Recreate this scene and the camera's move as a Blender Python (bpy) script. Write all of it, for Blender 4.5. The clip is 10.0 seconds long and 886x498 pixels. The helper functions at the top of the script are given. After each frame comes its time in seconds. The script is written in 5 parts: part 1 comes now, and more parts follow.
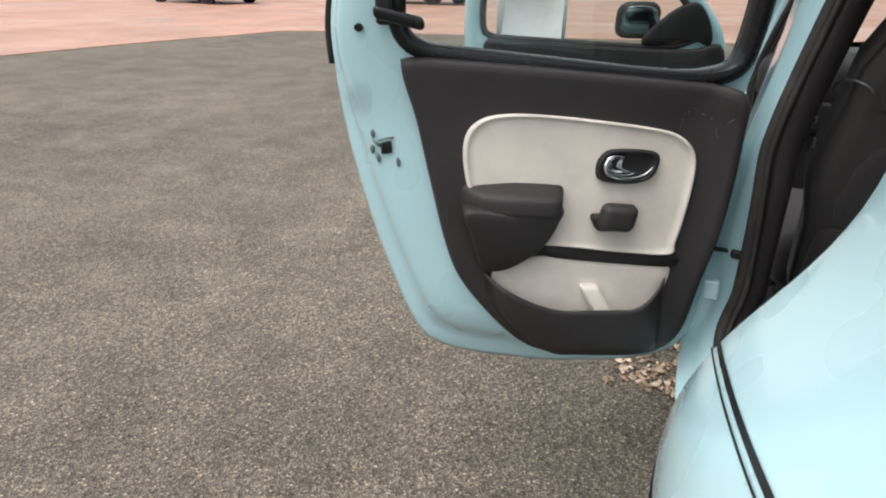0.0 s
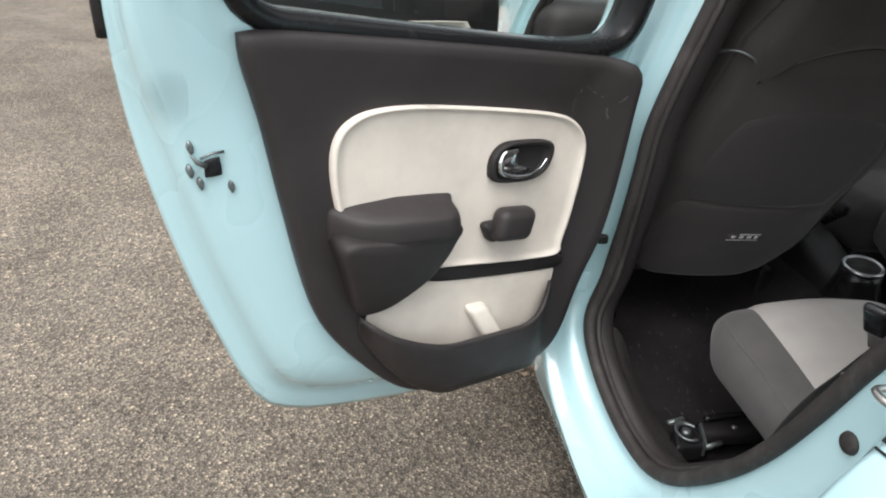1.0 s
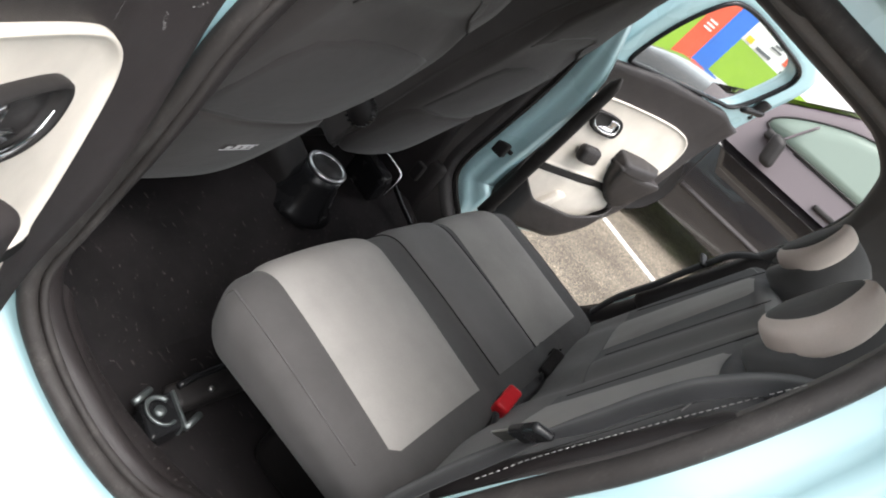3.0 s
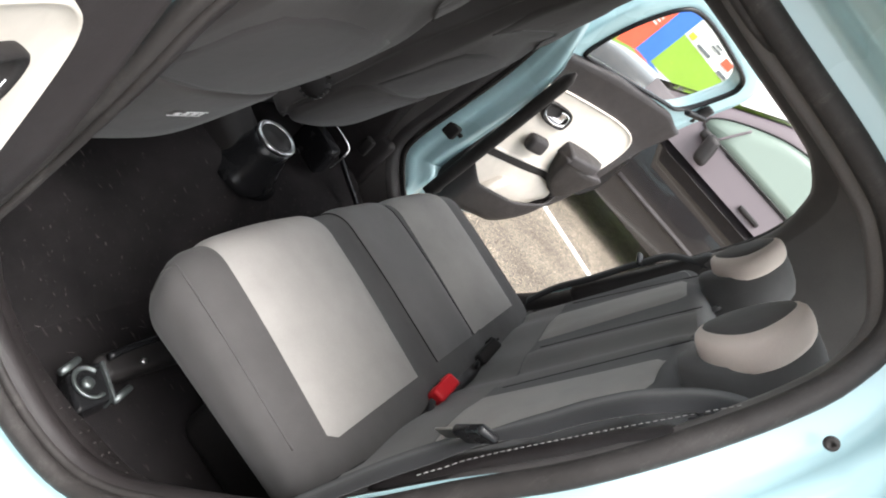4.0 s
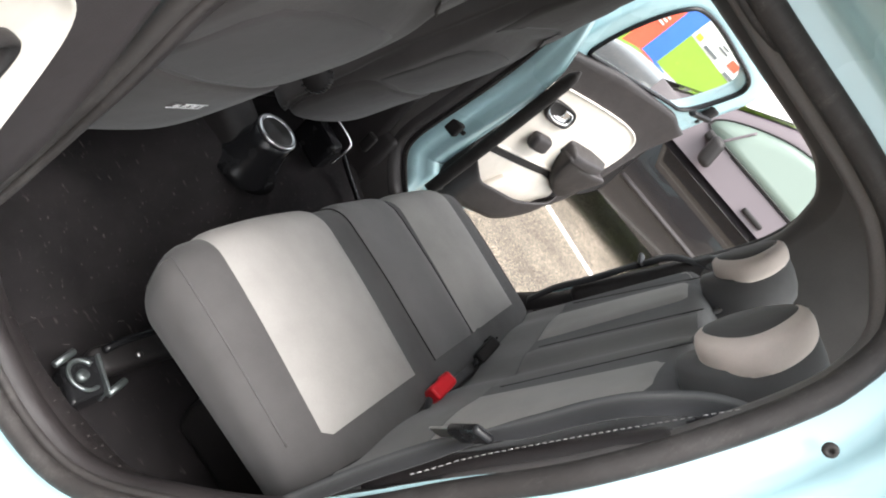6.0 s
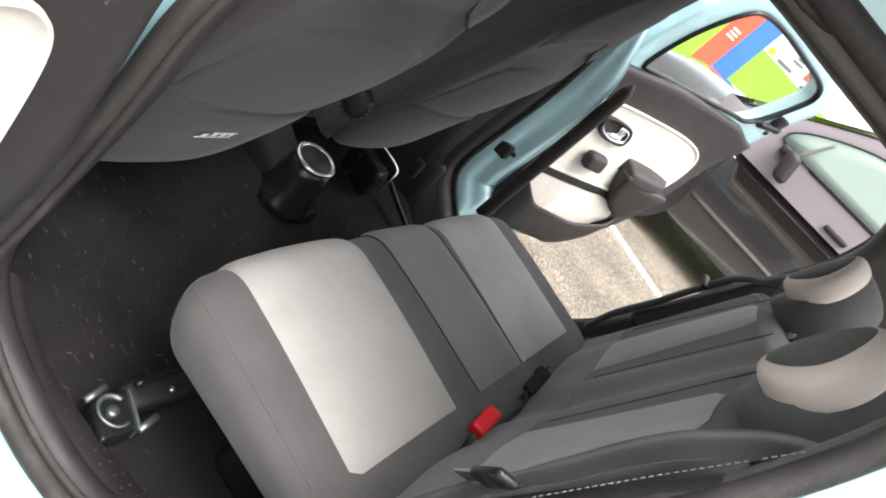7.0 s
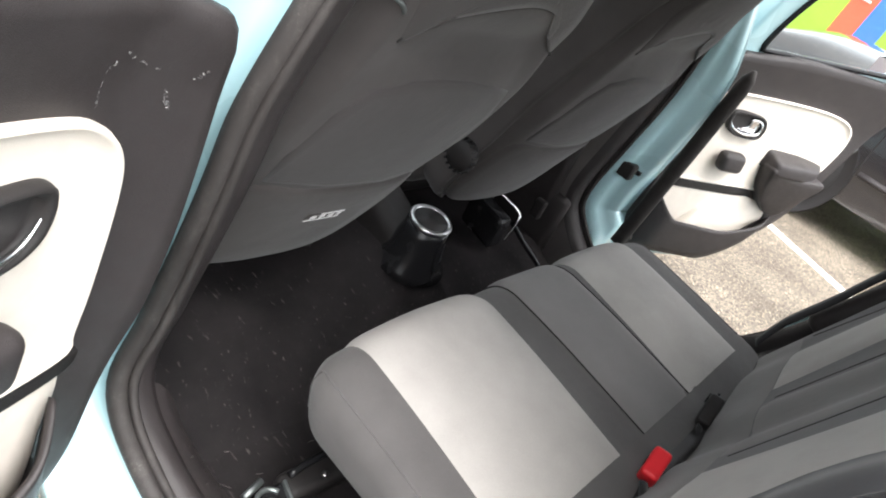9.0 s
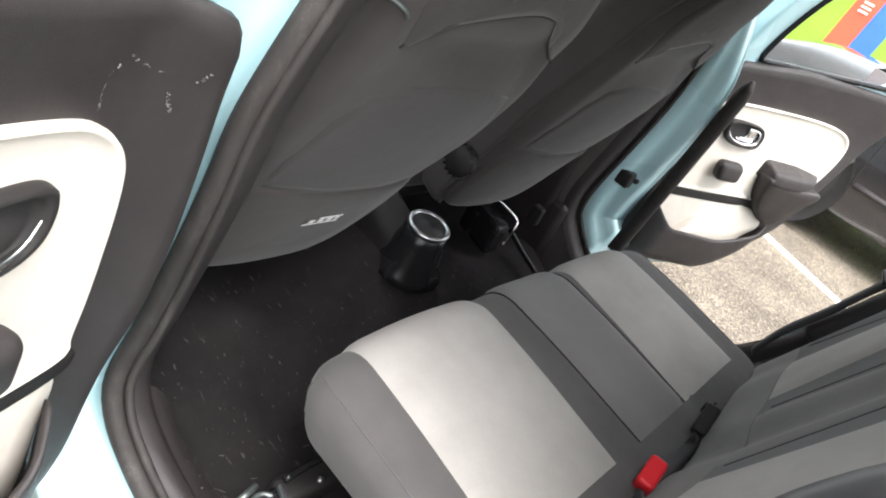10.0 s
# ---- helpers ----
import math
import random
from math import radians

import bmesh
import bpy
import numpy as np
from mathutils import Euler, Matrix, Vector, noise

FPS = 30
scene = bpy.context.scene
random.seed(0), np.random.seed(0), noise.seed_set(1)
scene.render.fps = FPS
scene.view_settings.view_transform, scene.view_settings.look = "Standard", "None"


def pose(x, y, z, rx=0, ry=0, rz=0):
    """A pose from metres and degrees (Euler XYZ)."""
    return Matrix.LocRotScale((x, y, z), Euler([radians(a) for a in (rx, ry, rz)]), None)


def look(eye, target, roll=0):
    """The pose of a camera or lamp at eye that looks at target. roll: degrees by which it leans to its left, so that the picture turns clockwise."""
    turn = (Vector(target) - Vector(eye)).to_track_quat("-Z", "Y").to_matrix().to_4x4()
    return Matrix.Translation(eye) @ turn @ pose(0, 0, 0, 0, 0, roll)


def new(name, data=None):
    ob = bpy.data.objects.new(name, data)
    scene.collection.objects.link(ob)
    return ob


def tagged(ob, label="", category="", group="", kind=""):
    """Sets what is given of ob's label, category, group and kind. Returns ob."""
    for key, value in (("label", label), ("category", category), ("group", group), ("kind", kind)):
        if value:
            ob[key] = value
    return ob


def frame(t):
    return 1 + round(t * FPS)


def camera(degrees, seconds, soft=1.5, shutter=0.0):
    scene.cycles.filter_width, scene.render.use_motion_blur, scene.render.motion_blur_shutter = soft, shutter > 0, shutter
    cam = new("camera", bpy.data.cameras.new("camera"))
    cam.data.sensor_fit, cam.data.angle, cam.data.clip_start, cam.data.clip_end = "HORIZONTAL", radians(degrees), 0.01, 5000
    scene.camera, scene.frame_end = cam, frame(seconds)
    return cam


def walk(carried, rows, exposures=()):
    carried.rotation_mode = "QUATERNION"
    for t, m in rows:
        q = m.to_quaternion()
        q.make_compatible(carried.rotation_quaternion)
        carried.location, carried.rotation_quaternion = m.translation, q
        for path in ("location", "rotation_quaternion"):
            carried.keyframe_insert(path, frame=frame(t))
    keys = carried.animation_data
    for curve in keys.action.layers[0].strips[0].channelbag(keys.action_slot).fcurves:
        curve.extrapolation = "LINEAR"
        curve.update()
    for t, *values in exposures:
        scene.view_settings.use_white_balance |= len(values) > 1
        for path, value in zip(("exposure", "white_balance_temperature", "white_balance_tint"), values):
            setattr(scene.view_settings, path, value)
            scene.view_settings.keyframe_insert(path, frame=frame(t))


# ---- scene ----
cam = camera(64.5, 10.0, 2.0)
PATH = [
    (0, (-0.73, -1.45, 1.152), (-1.389, 0.284, 0.405), 0.1),
    (0.5, (-0.934, -1.288, 1.142), (-1.213, 0.515, 0.321), 2.6),
    (1, (-1.135, -1.126, 1.151), (-0.834, 0.641, 0.263), 4.8),
    (1.5, (-1.192, -0.911, 1.146), (-0.481, 0.683, 0.17), 5.6),
    (2, (-1.197, -0.721, 1.144), (0.109, 0.427, 0.156), 18.9),
    (2.5, (-1.208, -0.57, 1.147), (0.451, 0.092, 0.246), 32.7),
    (3, (-1.154, -0.51, 1.128), (0.602, -0.056, 0.285), 41.3),
    (4.5, (-1.16, -0.465, 1.13), (0.671, -0.225, 0.363), 49.0),
    (5, (-1.159, -0.463, 1.129), (0.671, -0.22, 0.359), 49.3),
    (6.5, (-1.125, -0.485, 1.132), (0.672, -0.17, 0.312), 48.1),
    (7, (-1.075, -0.498, 1.136), (0.669, -0.048, 0.266), 45.0),
    (7.5, (-1.034, -0.509, 1.131), (0.618, 0.127, 0.201), 38.1),
    (8, (-1.014, -0.514, 1.129), (0.54, 0.268, 0.142), 30.1),
    (8.5, (-1.009, -0.516, 1.131), (0.519, 0.303, 0.133), 27.8),
    (9, (-1.01, -0.516, 1.132), (0.518, 0.31, 0.141), 27.6),
    (9.5, (-1.011, -0.517, 1.131), (0.522, 0.309, 0.148), 27.8),
    (10, (-1.012, -0.512, 1.131), (0.526, 0.314, 0.156), 28.4),
]
walk(cam, [(t, look(eye, target, roll)) for t, eye, target, roll in PATH],
     [(0.0, 1.0), (0.5, 1.28), (1.0, 1.4), (1.6, 1.4), (2.2, 1.8), (3.0, 2.0), (4.5, 2.45), (7.0, 2.5), (8.0, 2.58), (10.0, 2.58)])

# ---- world, sun, exposure ----
world = bpy.data.worlds.new("sky")
scene.world = world
world.use_nodes = True
wn = world.node_tree.nodes
wl = world.node_tree.links
sky = wn.new("ShaderNodeTexSky")
sky.sky_type = 'NISHITA'
sky.sun_disc = False
sky.sun_elevation = radians(66)
sky.sun_rotation = radians(211)
sky.air_density, sky.dust_density, sky.ozone_density = 1.0, 4.0, 1.0
grey = wn.new("ShaderNodeHueSaturation")
grey.inputs["Saturation"].default_value = 0.18
wl.new(sky.outputs[0], grey.inputs["Color"])
wl.new(grey.outputs[0], wn["Background"].inputs["Color"])
wn["Background"].inputs["Strength"].default_value = 0.15
sun = new("sun", bpy.data.lights.new("sun", 'SUN'))
sun.data.energy = 0.7
sun.data.angle = radians(60)
sun.data.color = (1.0, 0.97, 0.93)
sun.matrix_world = look((-1.2, -2.0, 7.0), (0, 0, 0))


# ---- materials ----
def lin(r, g, b):
    return tuple(((c / 255) / 12.92 if c / 255 < 0.04045 else ((c / 255 + 0.055) / 1.055) ** 2.4) for c in (r, g, b))


class Mat:
    """A node material with a Principled shader and small helpers."""

    def __init__(self, name, color=(0.5, 0.5, 0.5), rough=0.5, metal=0.0, spec=0.5, coat=0.0):
        self.m = bpy.data.materials.new(name)
        self.m.use_nodes = True
        self.n, self.l = self.m.node_tree.nodes, self.m.node_tree.links
        self.b = self.n["Principled BSDF"]
        self.b.inputs["Base Color"].default_value = (*color, 1)
        self.b.inputs["Roughness"].default_value = rough
        self.b.inputs["Metallic"].default_value = metal
        self.b.inputs["Specular IOR Level"].default_value = spec
        self.b.inputs["Coat Weight"].default_value = coat
        self.b.inputs["Coat Roughness"].default_value = 0.04
        self.color = color
        self.coord = self.n.new("ShaderNodeTexCoord").outputs["Object"]
        self.last_bump = None

    def noise(self, scale, detail=3.0, rough=0.6, stretch=(1, 1, 1)):
        mp = self.n.new("ShaderNodeMapping")
        mp.inputs["Scale"].default_value = stretch
        self.l.new(self.coord, mp.inputs["Vector"])
        t = self.n.new("ShaderNodeTexNoise")
        t.inputs["Scale"].default_value = scale
        t.inputs["Detail"].default_value = detail
        t.inputs["Roughness"].default_value = rough
        self.l.new(mp.outputs[0], t.inputs["Vector"])
        return t.outputs["Fac"]

    def cells(self, scale, feature='F1', out="Distance"):
        t = self.n.new("ShaderNodeTexVoronoi")
        t.inputs["Scale"].default_value = scale
        t.feature = feature
        self.l.new(self.coord, t.inputs["Vector"])
        return t.outputs[out]

    def ramp(self, fac, stops):
        r = self.n.new("ShaderNodeValToRGB")
        while len(r.color_ramp.elements) < len(stops):
            r.color_ramp.elements.new(0.5)
        for e, (p, c) in zip(r.color_ramp.elements, stops):
            e.position, e.color = p, (*c, 1) if len(c) == 3 else c
        self.l.new(fac, r.inputs["Fac"])
        return r.outputs["Color"]

    def grade(self, fac, low, high, lo=0.3, hi=0.7):
        return self.ramp(fac, [(lo, (low,) * 3), (hi, (high,) * 3)])

    def mix(self, a, b, fac, mode='MIX'):
        x = self.n.new("ShaderNodeMix")
        x.data_type, x.blend_type = 'RGBA', mode
        for sock, v in ((x.inputs[0], fac), (x.inputs[6], a), (x.inputs[7], b)):
            if isinstance(v, (int, float)):
                sock.default_value = v
            elif isinstance(v, tuple):
                sock.default_value = (*v, 1)
            else:
                self.l.new(v, sock)
        return x.outputs[2]

    def base(self, sock):
        self.l.new(sock, self.b.inputs["Base Color"])
        return self

    def roughen(self, sock):
        self.l.new(sock, self.b.inputs["Roughness"])
        return self

    def bump(self, fac, strength, distance):
        b = self.n.new("ShaderNodeBump")
        b.inputs["Strength"].default_value = strength
        b.inputs["Distance"].default_value = distance
        self.l.new(fac, b.inputs["Height"])
        if self.last_bump:
            self.l.new(self.last_bump, b.inputs["Normal"])
        self.last_bump = b.outputs[0]
        self.l.new(self.last_bump, self.b.inputs["Normal"])
        return self


def vary(mat, amount, scale, grain=0.0, grain_scale=400):
    """Two-scale colour variation of a plain colour."""
    c = mat.color
    lo, hi = tuple(v * (1 - amount) for v in c), tuple(min(1, v * (1 + amount)) for v in c)
    col = mat.ramp(mat.noise(scale, 4), [(0.3, lo), (0.7, hi)])
    if grain:
        col = mat.mix(col, mat.grade(mat.noise(grain_scale, 2), 1 - grain, 1.0), 1.0, 'MULTIPLY')
    return mat.base(col)


def make_paint(name, color, rough=0.28, coat=1.0):
    m = Mat(name, color, rough, 0.0, 0.5 if coat > 0.5 else 0.25, coat)
    lo, hi = tuple(v * 0.97 for v in color), tuple(min(1, v * 1.03) for v in color)
    m.base(m.ramp(m.noise(2.0, 3), [(0.0, lo), (1.0, hi)]))
    m.roughen(m.grade(m.noise(5, 2), rough * 0.85, rough * 1.15, 0.0, 1.0))
    return m.m


def make_plastic(name, color, rough=0.55, grain=0.25, bump=0.25, spec=0.25):
    m = Mat(name, color, rough, 0.0, spec)
    vary(m, 0.12, 9.0, grain, 900)
    m.roughen(m.grade(m.noise(20, 5), rough - 0.08, rough + 0.1))
    m.bump(m.cells(1100), bump, 0.0007)
    m.bump(m.noise(45, 4), bump * 0.4, 0.0015)
    return m.m


def make_fabric(name, color, amount=0.1, scale=900, grain=0.22):
    m = Mat(name, color, 0.92, 0.0, 0.2)
    m.b.inputs["Sheen Weight"].default_value = 0.16
    m.b.inputs["Sheen Roughness"].default_value = 0.5
    lo, hi = tuple(v * (1 - amount) for v in color), tuple(v * (1 + amount) for v in color)
    col = m.ramp(m.noise(7, 5), [(0.3, lo), (0.7, hi)])
    thread = m.mix(m.noise(scale * 1.1, 2, 0.6, (1, 0.35, 1)), m.noise(scale * 1.1, 2, 0.6, (0.35, 1, 1)), 0.5)
    col = m.mix(col, m.mix((1 - grain,) * 3, (1.0, 1.0, 1.0), thread), 1.0, 'MULTIPLY')
    m.base(col)
    m.bump(thread, 0.35, 0.0008)
    m.bump(m.noise(14, 3), 0.25, 0.006)
    return m.m


PAINT = make_paint("light_blue_paint", lin(172, 205, 211))
PAINT_IN = make_paint("light_blue_paint_inner", lin(172, 205, 211), 0.4)
BLACK = make_plastic("black_plastic", (0.022, 0.020, 0.020), 0.5)
TRIM = make_plastic("dark_grey_trim", (0.0285, 0.0238, 0.0242), 0.52, 0.30, 0.40, 0.42)
PILLAR = make_plastic("grey_pillar_trim", (0.115, 0.104, 0.101), 0.55, 0.25, 0.25, 0.5)


def make_rubber():
    m = Mat("rubber", (0.030, 0.027, 0.026), 0.6, 0.0, 0.3)
    col = m.ramp(m.noise(12, 5), [(0.3, (0.024, 0.021, 0.020)), (0.7, (0.036, 0.032, 0.031))])
    dust = m.ramp(m.noise(38, 7, 0.7, (1, 1, 0.35)), [(0.50, (0, 0, 0)), (0.72, (1, 1, 1))])
    specks = m.ramp(m.noise(420, 2), [(0.55, (0.3, 0.3, 0.3)), (0.75, (1, 1, 1))])
    m.base(m.mix(col, (0.105, 0.096, 0.090), m.mix(dust, specks, 1.0, 'MULTIPLY')))
    m.roughen(m.grade(m.noise(30, 4), 0.5, 0.8))
    m.bump(m.noise(260, 4), 0.35, 0.0012)
    return m.m


RUBBER = make_rubber()
GLOSS = make_plastic("gloss_black_plastic", (0.012, 0.012, 0.013), 0.22, 0.05, 0.05)
CREAM = make_plastic("cream_plastic", lin(209, 201, 191), 0.42, 0.04, 0.12)
LIGHT_CLOTH = make_fabric("light_grey_cloth", (0.387, 0.367, 0.347), 0.11)
DARK_CLOTH = make_fabric("charcoal_cloth", (0.092, 0.087, 0.086), 0.14)
MID_CLOTH = make_fabric("dark_grey_cloth", (0.185, 0.176, 0.172), 0.10)
BEIGE_CLOTH = make_fabric("beige_cloth", (0.74, 0.63, 0.57), 0.08)
BACK_CLOTH = make_fabric("seat_back_cloth", (0.050, 0.045, 0.044), 0.14)
PANEL_CLOTH = make_fabric("smooth_seat_cloth", (0.046, 0.042, 0.042), 0.06, 1400, 0.12)
LINT = make_plastic("grey_lint", (0.20, 0.19, 0.18), 0.8)
THREAD = make_plastic("pale_thread", (0.45, 0.44, 0.43), 0.8)
SCUFF = make_plastic("pale_scuff", (0.14, 0.133, 0.133), 0.8)
LINER = make_fabric("headliner_cloth", (0.72, 0.70, 0.67), 0.05)
BLACK_CLOTH = make_fabric("black_seat_cloth", (0.105, 0.101, 0.102), 0.12)


def make_carpet():
    m = Mat("carpet", (0.02, 0.018, 0.017), 1.0, 0.0, 0.1)
    col = m.ramp(m.noise(6, 5), [(0.3, (0.016, 0.0148, 0.0156)), (0.75, (0.035, 0.031, 0.032))])
    fluff = m.ramp(m.noise(160, 2, 0.5, (1, 0.25, 1)), [(0.66, (0, 0, 0)), (0.80, (1, 1, 1))])
    m.base(m.mix(col, (0.10, 0.092, 0.088), fluff))
    m.bump(m.noise(700, 2), 0.9, 0.003)
    return m.m


def make_asphalt():
    m = Mat("asphalt", (0.11, 0.10, 0.09), 0.75, 0.0, 0.15)
    big = m.ramp(m.noise(0.45, 6, 0.6), [(0.3, (0.190, 0.165, 0.138)), (0.7, (0.285, 0.250, 0.210))])
    stones = m.ramp(m.cells(150, 'F1', "Color"), [(0.0, (0.16, 0.155, 0.15)), (0.45, (0.80, 0.79, 0.77)), (0.8, (1.35, 1.3, 1.2)), (1.0, (3.0, 2.8, 2.5))])
    gap = m.ramp(m.cells(150, 'DISTANCE_TO_EDGE'), [(0.0, (0.25, 0.25, 0.25)), (0.22, (1, 1, 1))])
    col = m.mix(m.mix(big, stones, 0.9, 'MULTIPLY'), gap, 0.85, 'MULTIPLY')
    specks = m.ramp(m.noise(55, 2, 0.4), [(0.74, (0, 0, 0)), (0.79, (1, 1, 1))])
    col = m.mix(col, (0.55, 0.50, 0.45), specks)
    tar = m.grade(m.noise(3.5, 5), 0.72, 1.1)
    m.base(m.mix(col, tar, 1.0, 'MULTIPLY'))
    m.roughen(m.grade(m.noise(2.0, 4), 0.55, 0.85))
    m.bump(m.cells(150), 0.8, 0.006)
    m.bump(m.noise(420, 3), 0.5, 0.002)
    return m.m


def make_glass(name="window_glass", tint=(0.86, 0.91, 0.89)):
    m = bpy.data.materials.new(name)
    m.use_nodes = True
    n, l = m.node_tree.nodes, m.node_tree.links
    n.remove(n["Principled BSDF"])
    clear, shine, mix, lw = n.new("ShaderNodeBsdfTransparent"), n.new("ShaderNodeBsdfGlossy"), n.new("ShaderNodeMixShader"), n.new("ShaderNodeLayerWeight")
    clear.inputs["Color"].default_value = (*tint, 1)
    shine.inputs["Roughness"].default_value = 0.02
    power, scale = n.new("ShaderNodeMath"), n.new("ShaderNodeMath")
    power.operation, scale.operation = 'POWER', 'MULTIPLY_ADD'
    power.inputs[1].default_value = 5.0
    scale.inputs[1].default_value, scale.inputs[2].default_value = 0.92, 0.06
    l.new(lw.outputs["Facing"], power.inputs[0])
    l.new(power.outputs[0], scale.inputs[0])
    l.new(scale.outputs[0], mix.inputs[0])
    l.new(clear.outputs[0], mix.inputs[1])
    l.new(shine.outputs[0], mix.inputs[2])
    l.new(mix.outputs[0], n["Material Output"].inputs["Surface"])
    return m


CARPET = make_carpet()
ASPHALT = make_asphalt()
GLASS = make_glass()
CHROME = Mat("chrome", (0.72, 0.72, 0.73), 0.12, 1.0).m
STEEL = vary(Mat("zinc_steel", (0.52, 0.51, 0.49), 0.35, 1.0), 0.2, 40).m
MIRROR = Mat("mirror_glass", (0.16, 0.17, 0.17), 0.02, 1.0).m
RED = make_plastic("red_plastic", (0.72, 0.025, 0.035), 0.35, 0.05, 0.05)
WHITE = make_plastic("white_print", (0.72, 0.72, 0.72), 0.6, 0.05, 0.05)
PAPER = make_plastic("white_paper", (0.80, 0.80, 0.78), 0.8, 0.02, 0.02)
GREY_PATCH_AT = (-1.311, -0.342, 0.925)


# Translucent grey, densest at its centre and fading out around it.
def make_grey_patch():
    m = Mat("soft_grey_patch", (0.16, 0.20, 0.21), 0.35)
    far = m.n.new("ShaderNodeVectorMath")
    far.operation = 'DISTANCE'
    far.inputs[1].default_value = GREY_PATCH_AT
    m.l.new(m.coord, far.inputs[0])
    soft = m.ramp(far.outputs["Value"], [(0.012, (1, 1, 1)), (0.048, (0, 0, 0))])
    m.l.new(m.mix(soft, m.grade(m.noise(30, 3), 0.25, 0.50), 1.0, 'MULTIPLY'), m.b.inputs["Alpha"])
    return m.m


GREY_PATCH = make_grey_patch()
WEBBING = make_fabric("belt_webbing", (0.028, 0.028, 0.030), 0.1, 1500)
SILVER = vary(Mat("silver_ring", (0.50, 0.50, 0.51), 0.32, 1.0), 0.1, 30).m
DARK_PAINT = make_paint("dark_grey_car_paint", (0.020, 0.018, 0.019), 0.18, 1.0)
# Mauve tone is sky reflection on dark paint, put into the base colour.
SKY_TINT_PAINT = make_paint("sky_tinted_dark_car_paint", (0.115, 0.096, 0.104), 0.35, 0.2)
FAR_PAINT = make_paint("dark_red_car_paint", (0.05, 0.012, 0.015), 0.25)
TYRE = make_plastic("tyre_rubber", (0.018, 0.017, 0.017), 0.75, 0.3)
ALLOY = vary(Mat("alloy", (0.45, 0.45, 0.46), 0.35, 0.9), 0.1, 12).m


def make_line():
    m = Mat("road_line", (0.62, 0.60, 0.55), 0.75)
    worn = m.ramp(m.noise(60, 4), [(0.34, (0.16, 0.15, 0.135)), (0.46, (0.62, 0.60, 0.55))])
    m.base(worn)
    m.bump(m.cells(150), 0.5, 0.003)
    return m.m


def make_pavers():
    m = Mat("red_pavers", (0.36, 0.19, 0.13), 0.8)
    b = m.n.new("ShaderNodeTexBrick")
    b.inputs["Scale"].default_value = 5.0
    b.inputs["Color1"].default_value = (0.40, 0.215, 0.155, 1)
    b.inputs["Color2"].default_value = (0.33, 0.175, 0.125, 1)
    b.inputs["Mortar"].default_value = (0.24, 0.17, 0.14, 1)
    b.inputs["Mortar Size"].default_value = 0.012
    m.l.new(m.coord, b.inputs["Vector"])
    m.base(m.mix(b.outputs["Color"], m.grade(m.noise(0.6, 5), 0.8, 1.25), 1.0, 'MULTIPLY'))
    m.roughen(m.grade(m.noise(0.5, 3), 0.35, 0.8))
    return m.m


LINE = make_line()
PAVERS = make_pavers()


def make_leaf():
    m = Mat("dry_litter", (0.3, 0.2, 0.13), 0.8)
    g = m.n.new("ShaderNodeNewGeometry").outputs["Random Per Island"]
    m.base(m.ramp(g, [(0.0, (0.12, 0.075, 0.045)), (0.35, (0.30, 0.20, 0.13)), (0.7, (0.48, 0.36, 0.25)), (1.0, (0.62, 0.52, 0.42))]))
    m.bump(m.noise(120, 3), 0.4, 0.002)
    return m.m


LITTER = make_leaf()


def flat_paint(name, color, amount=0.08):
    m = Mat(name, color, 0.6)
    vary(m, amount, 1.5, 0.08, 60)
    m.bump(m.noise(40, 4), 0.2, 0.004)
    return m.m


GREEN_WALL = flat_paint("lime_green_wall_paint", (0.27, 0.45, 0.035))
BLUE_WALL = flat_paint("blue_wall_paint", (0.03, 0.16, 0.60))
RED_WALL = flat_paint("orange_red_wall_paint", (0.75, 0.10, 0.045))
WHITE_WALL = flat_paint("white_wall_paint", (0.74, 0.74, 0.72))
BEIGE_WALL = flat_paint("beige_board", (0.36, 0.34, 0.27))
YELLOW_WALL = flat_paint("yellow_wall_paint", (0.75, 0.50, 0.03))
GREY_BAR = flat_paint("grey_lettering", (0.12, 0.13, 0.14))


# ---- mesh helpers ----
def spline(ctrl, n, closed=True):
    """A smooth curve through control points, resampled evenly to n points."""
    c = [Vector(p) for p in ctrl]
    k, dense = len(c), []
    for i in range(k if closed else k - 1):
        a, b = c[i], c[(i + 1) % k]
        p = c[i - 1] if closed or i else a
        q = c[(i + 2) % k] if closed or i + 2 < k else b
        for j in range(16):
            s = j / 16
            dense.append(0.5 * (2 * a + (b - p) * s + (2 * p - 5 * a + 4 * b - q) * s * s + (3 * a - p - 3 * b + q) * s ** 3))
    dense.append(dense[0].copy() if closed else c[-1])
    run = [0.0]
    for a, b in zip(dense, dense[1:]):
        run.append(run[-1] + (b - a).length)
    out, j = [], 0
    for i in range(n):
        s = run[-1] * i / (n if closed else n - 1)
        while j < len(run) - 2 and run[j + 1] < s:
            j += 1
        f = (s - run[j]) / max(run[j + 1] - run[j], 1e-9)
        out.append(dense[j].lerp(dense[j + 1], f))
    return out


def grow(loop, d):
    """Offsets a closed 2D loop outwards by d (a number or one per point)."""
    n, area = len(loop), 0
    for i in range(n):
        a, b = loop[i], loop[(i + 1) % n]
        area += a[0] * b[1] - b[0] * a[1]
    sg = 1 if area > 0 else -1
    out = []
    for i in range(n):
        t = (loop[(i + 1) % n] - loop[i - 1])
        t = t / max(t.length, 1e-9)
        dd = d[i] if isinstance(d, (list, tuple)) else d
        out.append(Vector((loop[i][0] + t[1] * sg * dd, loop[i][1] - t[0] * sg * dd)))
    return out


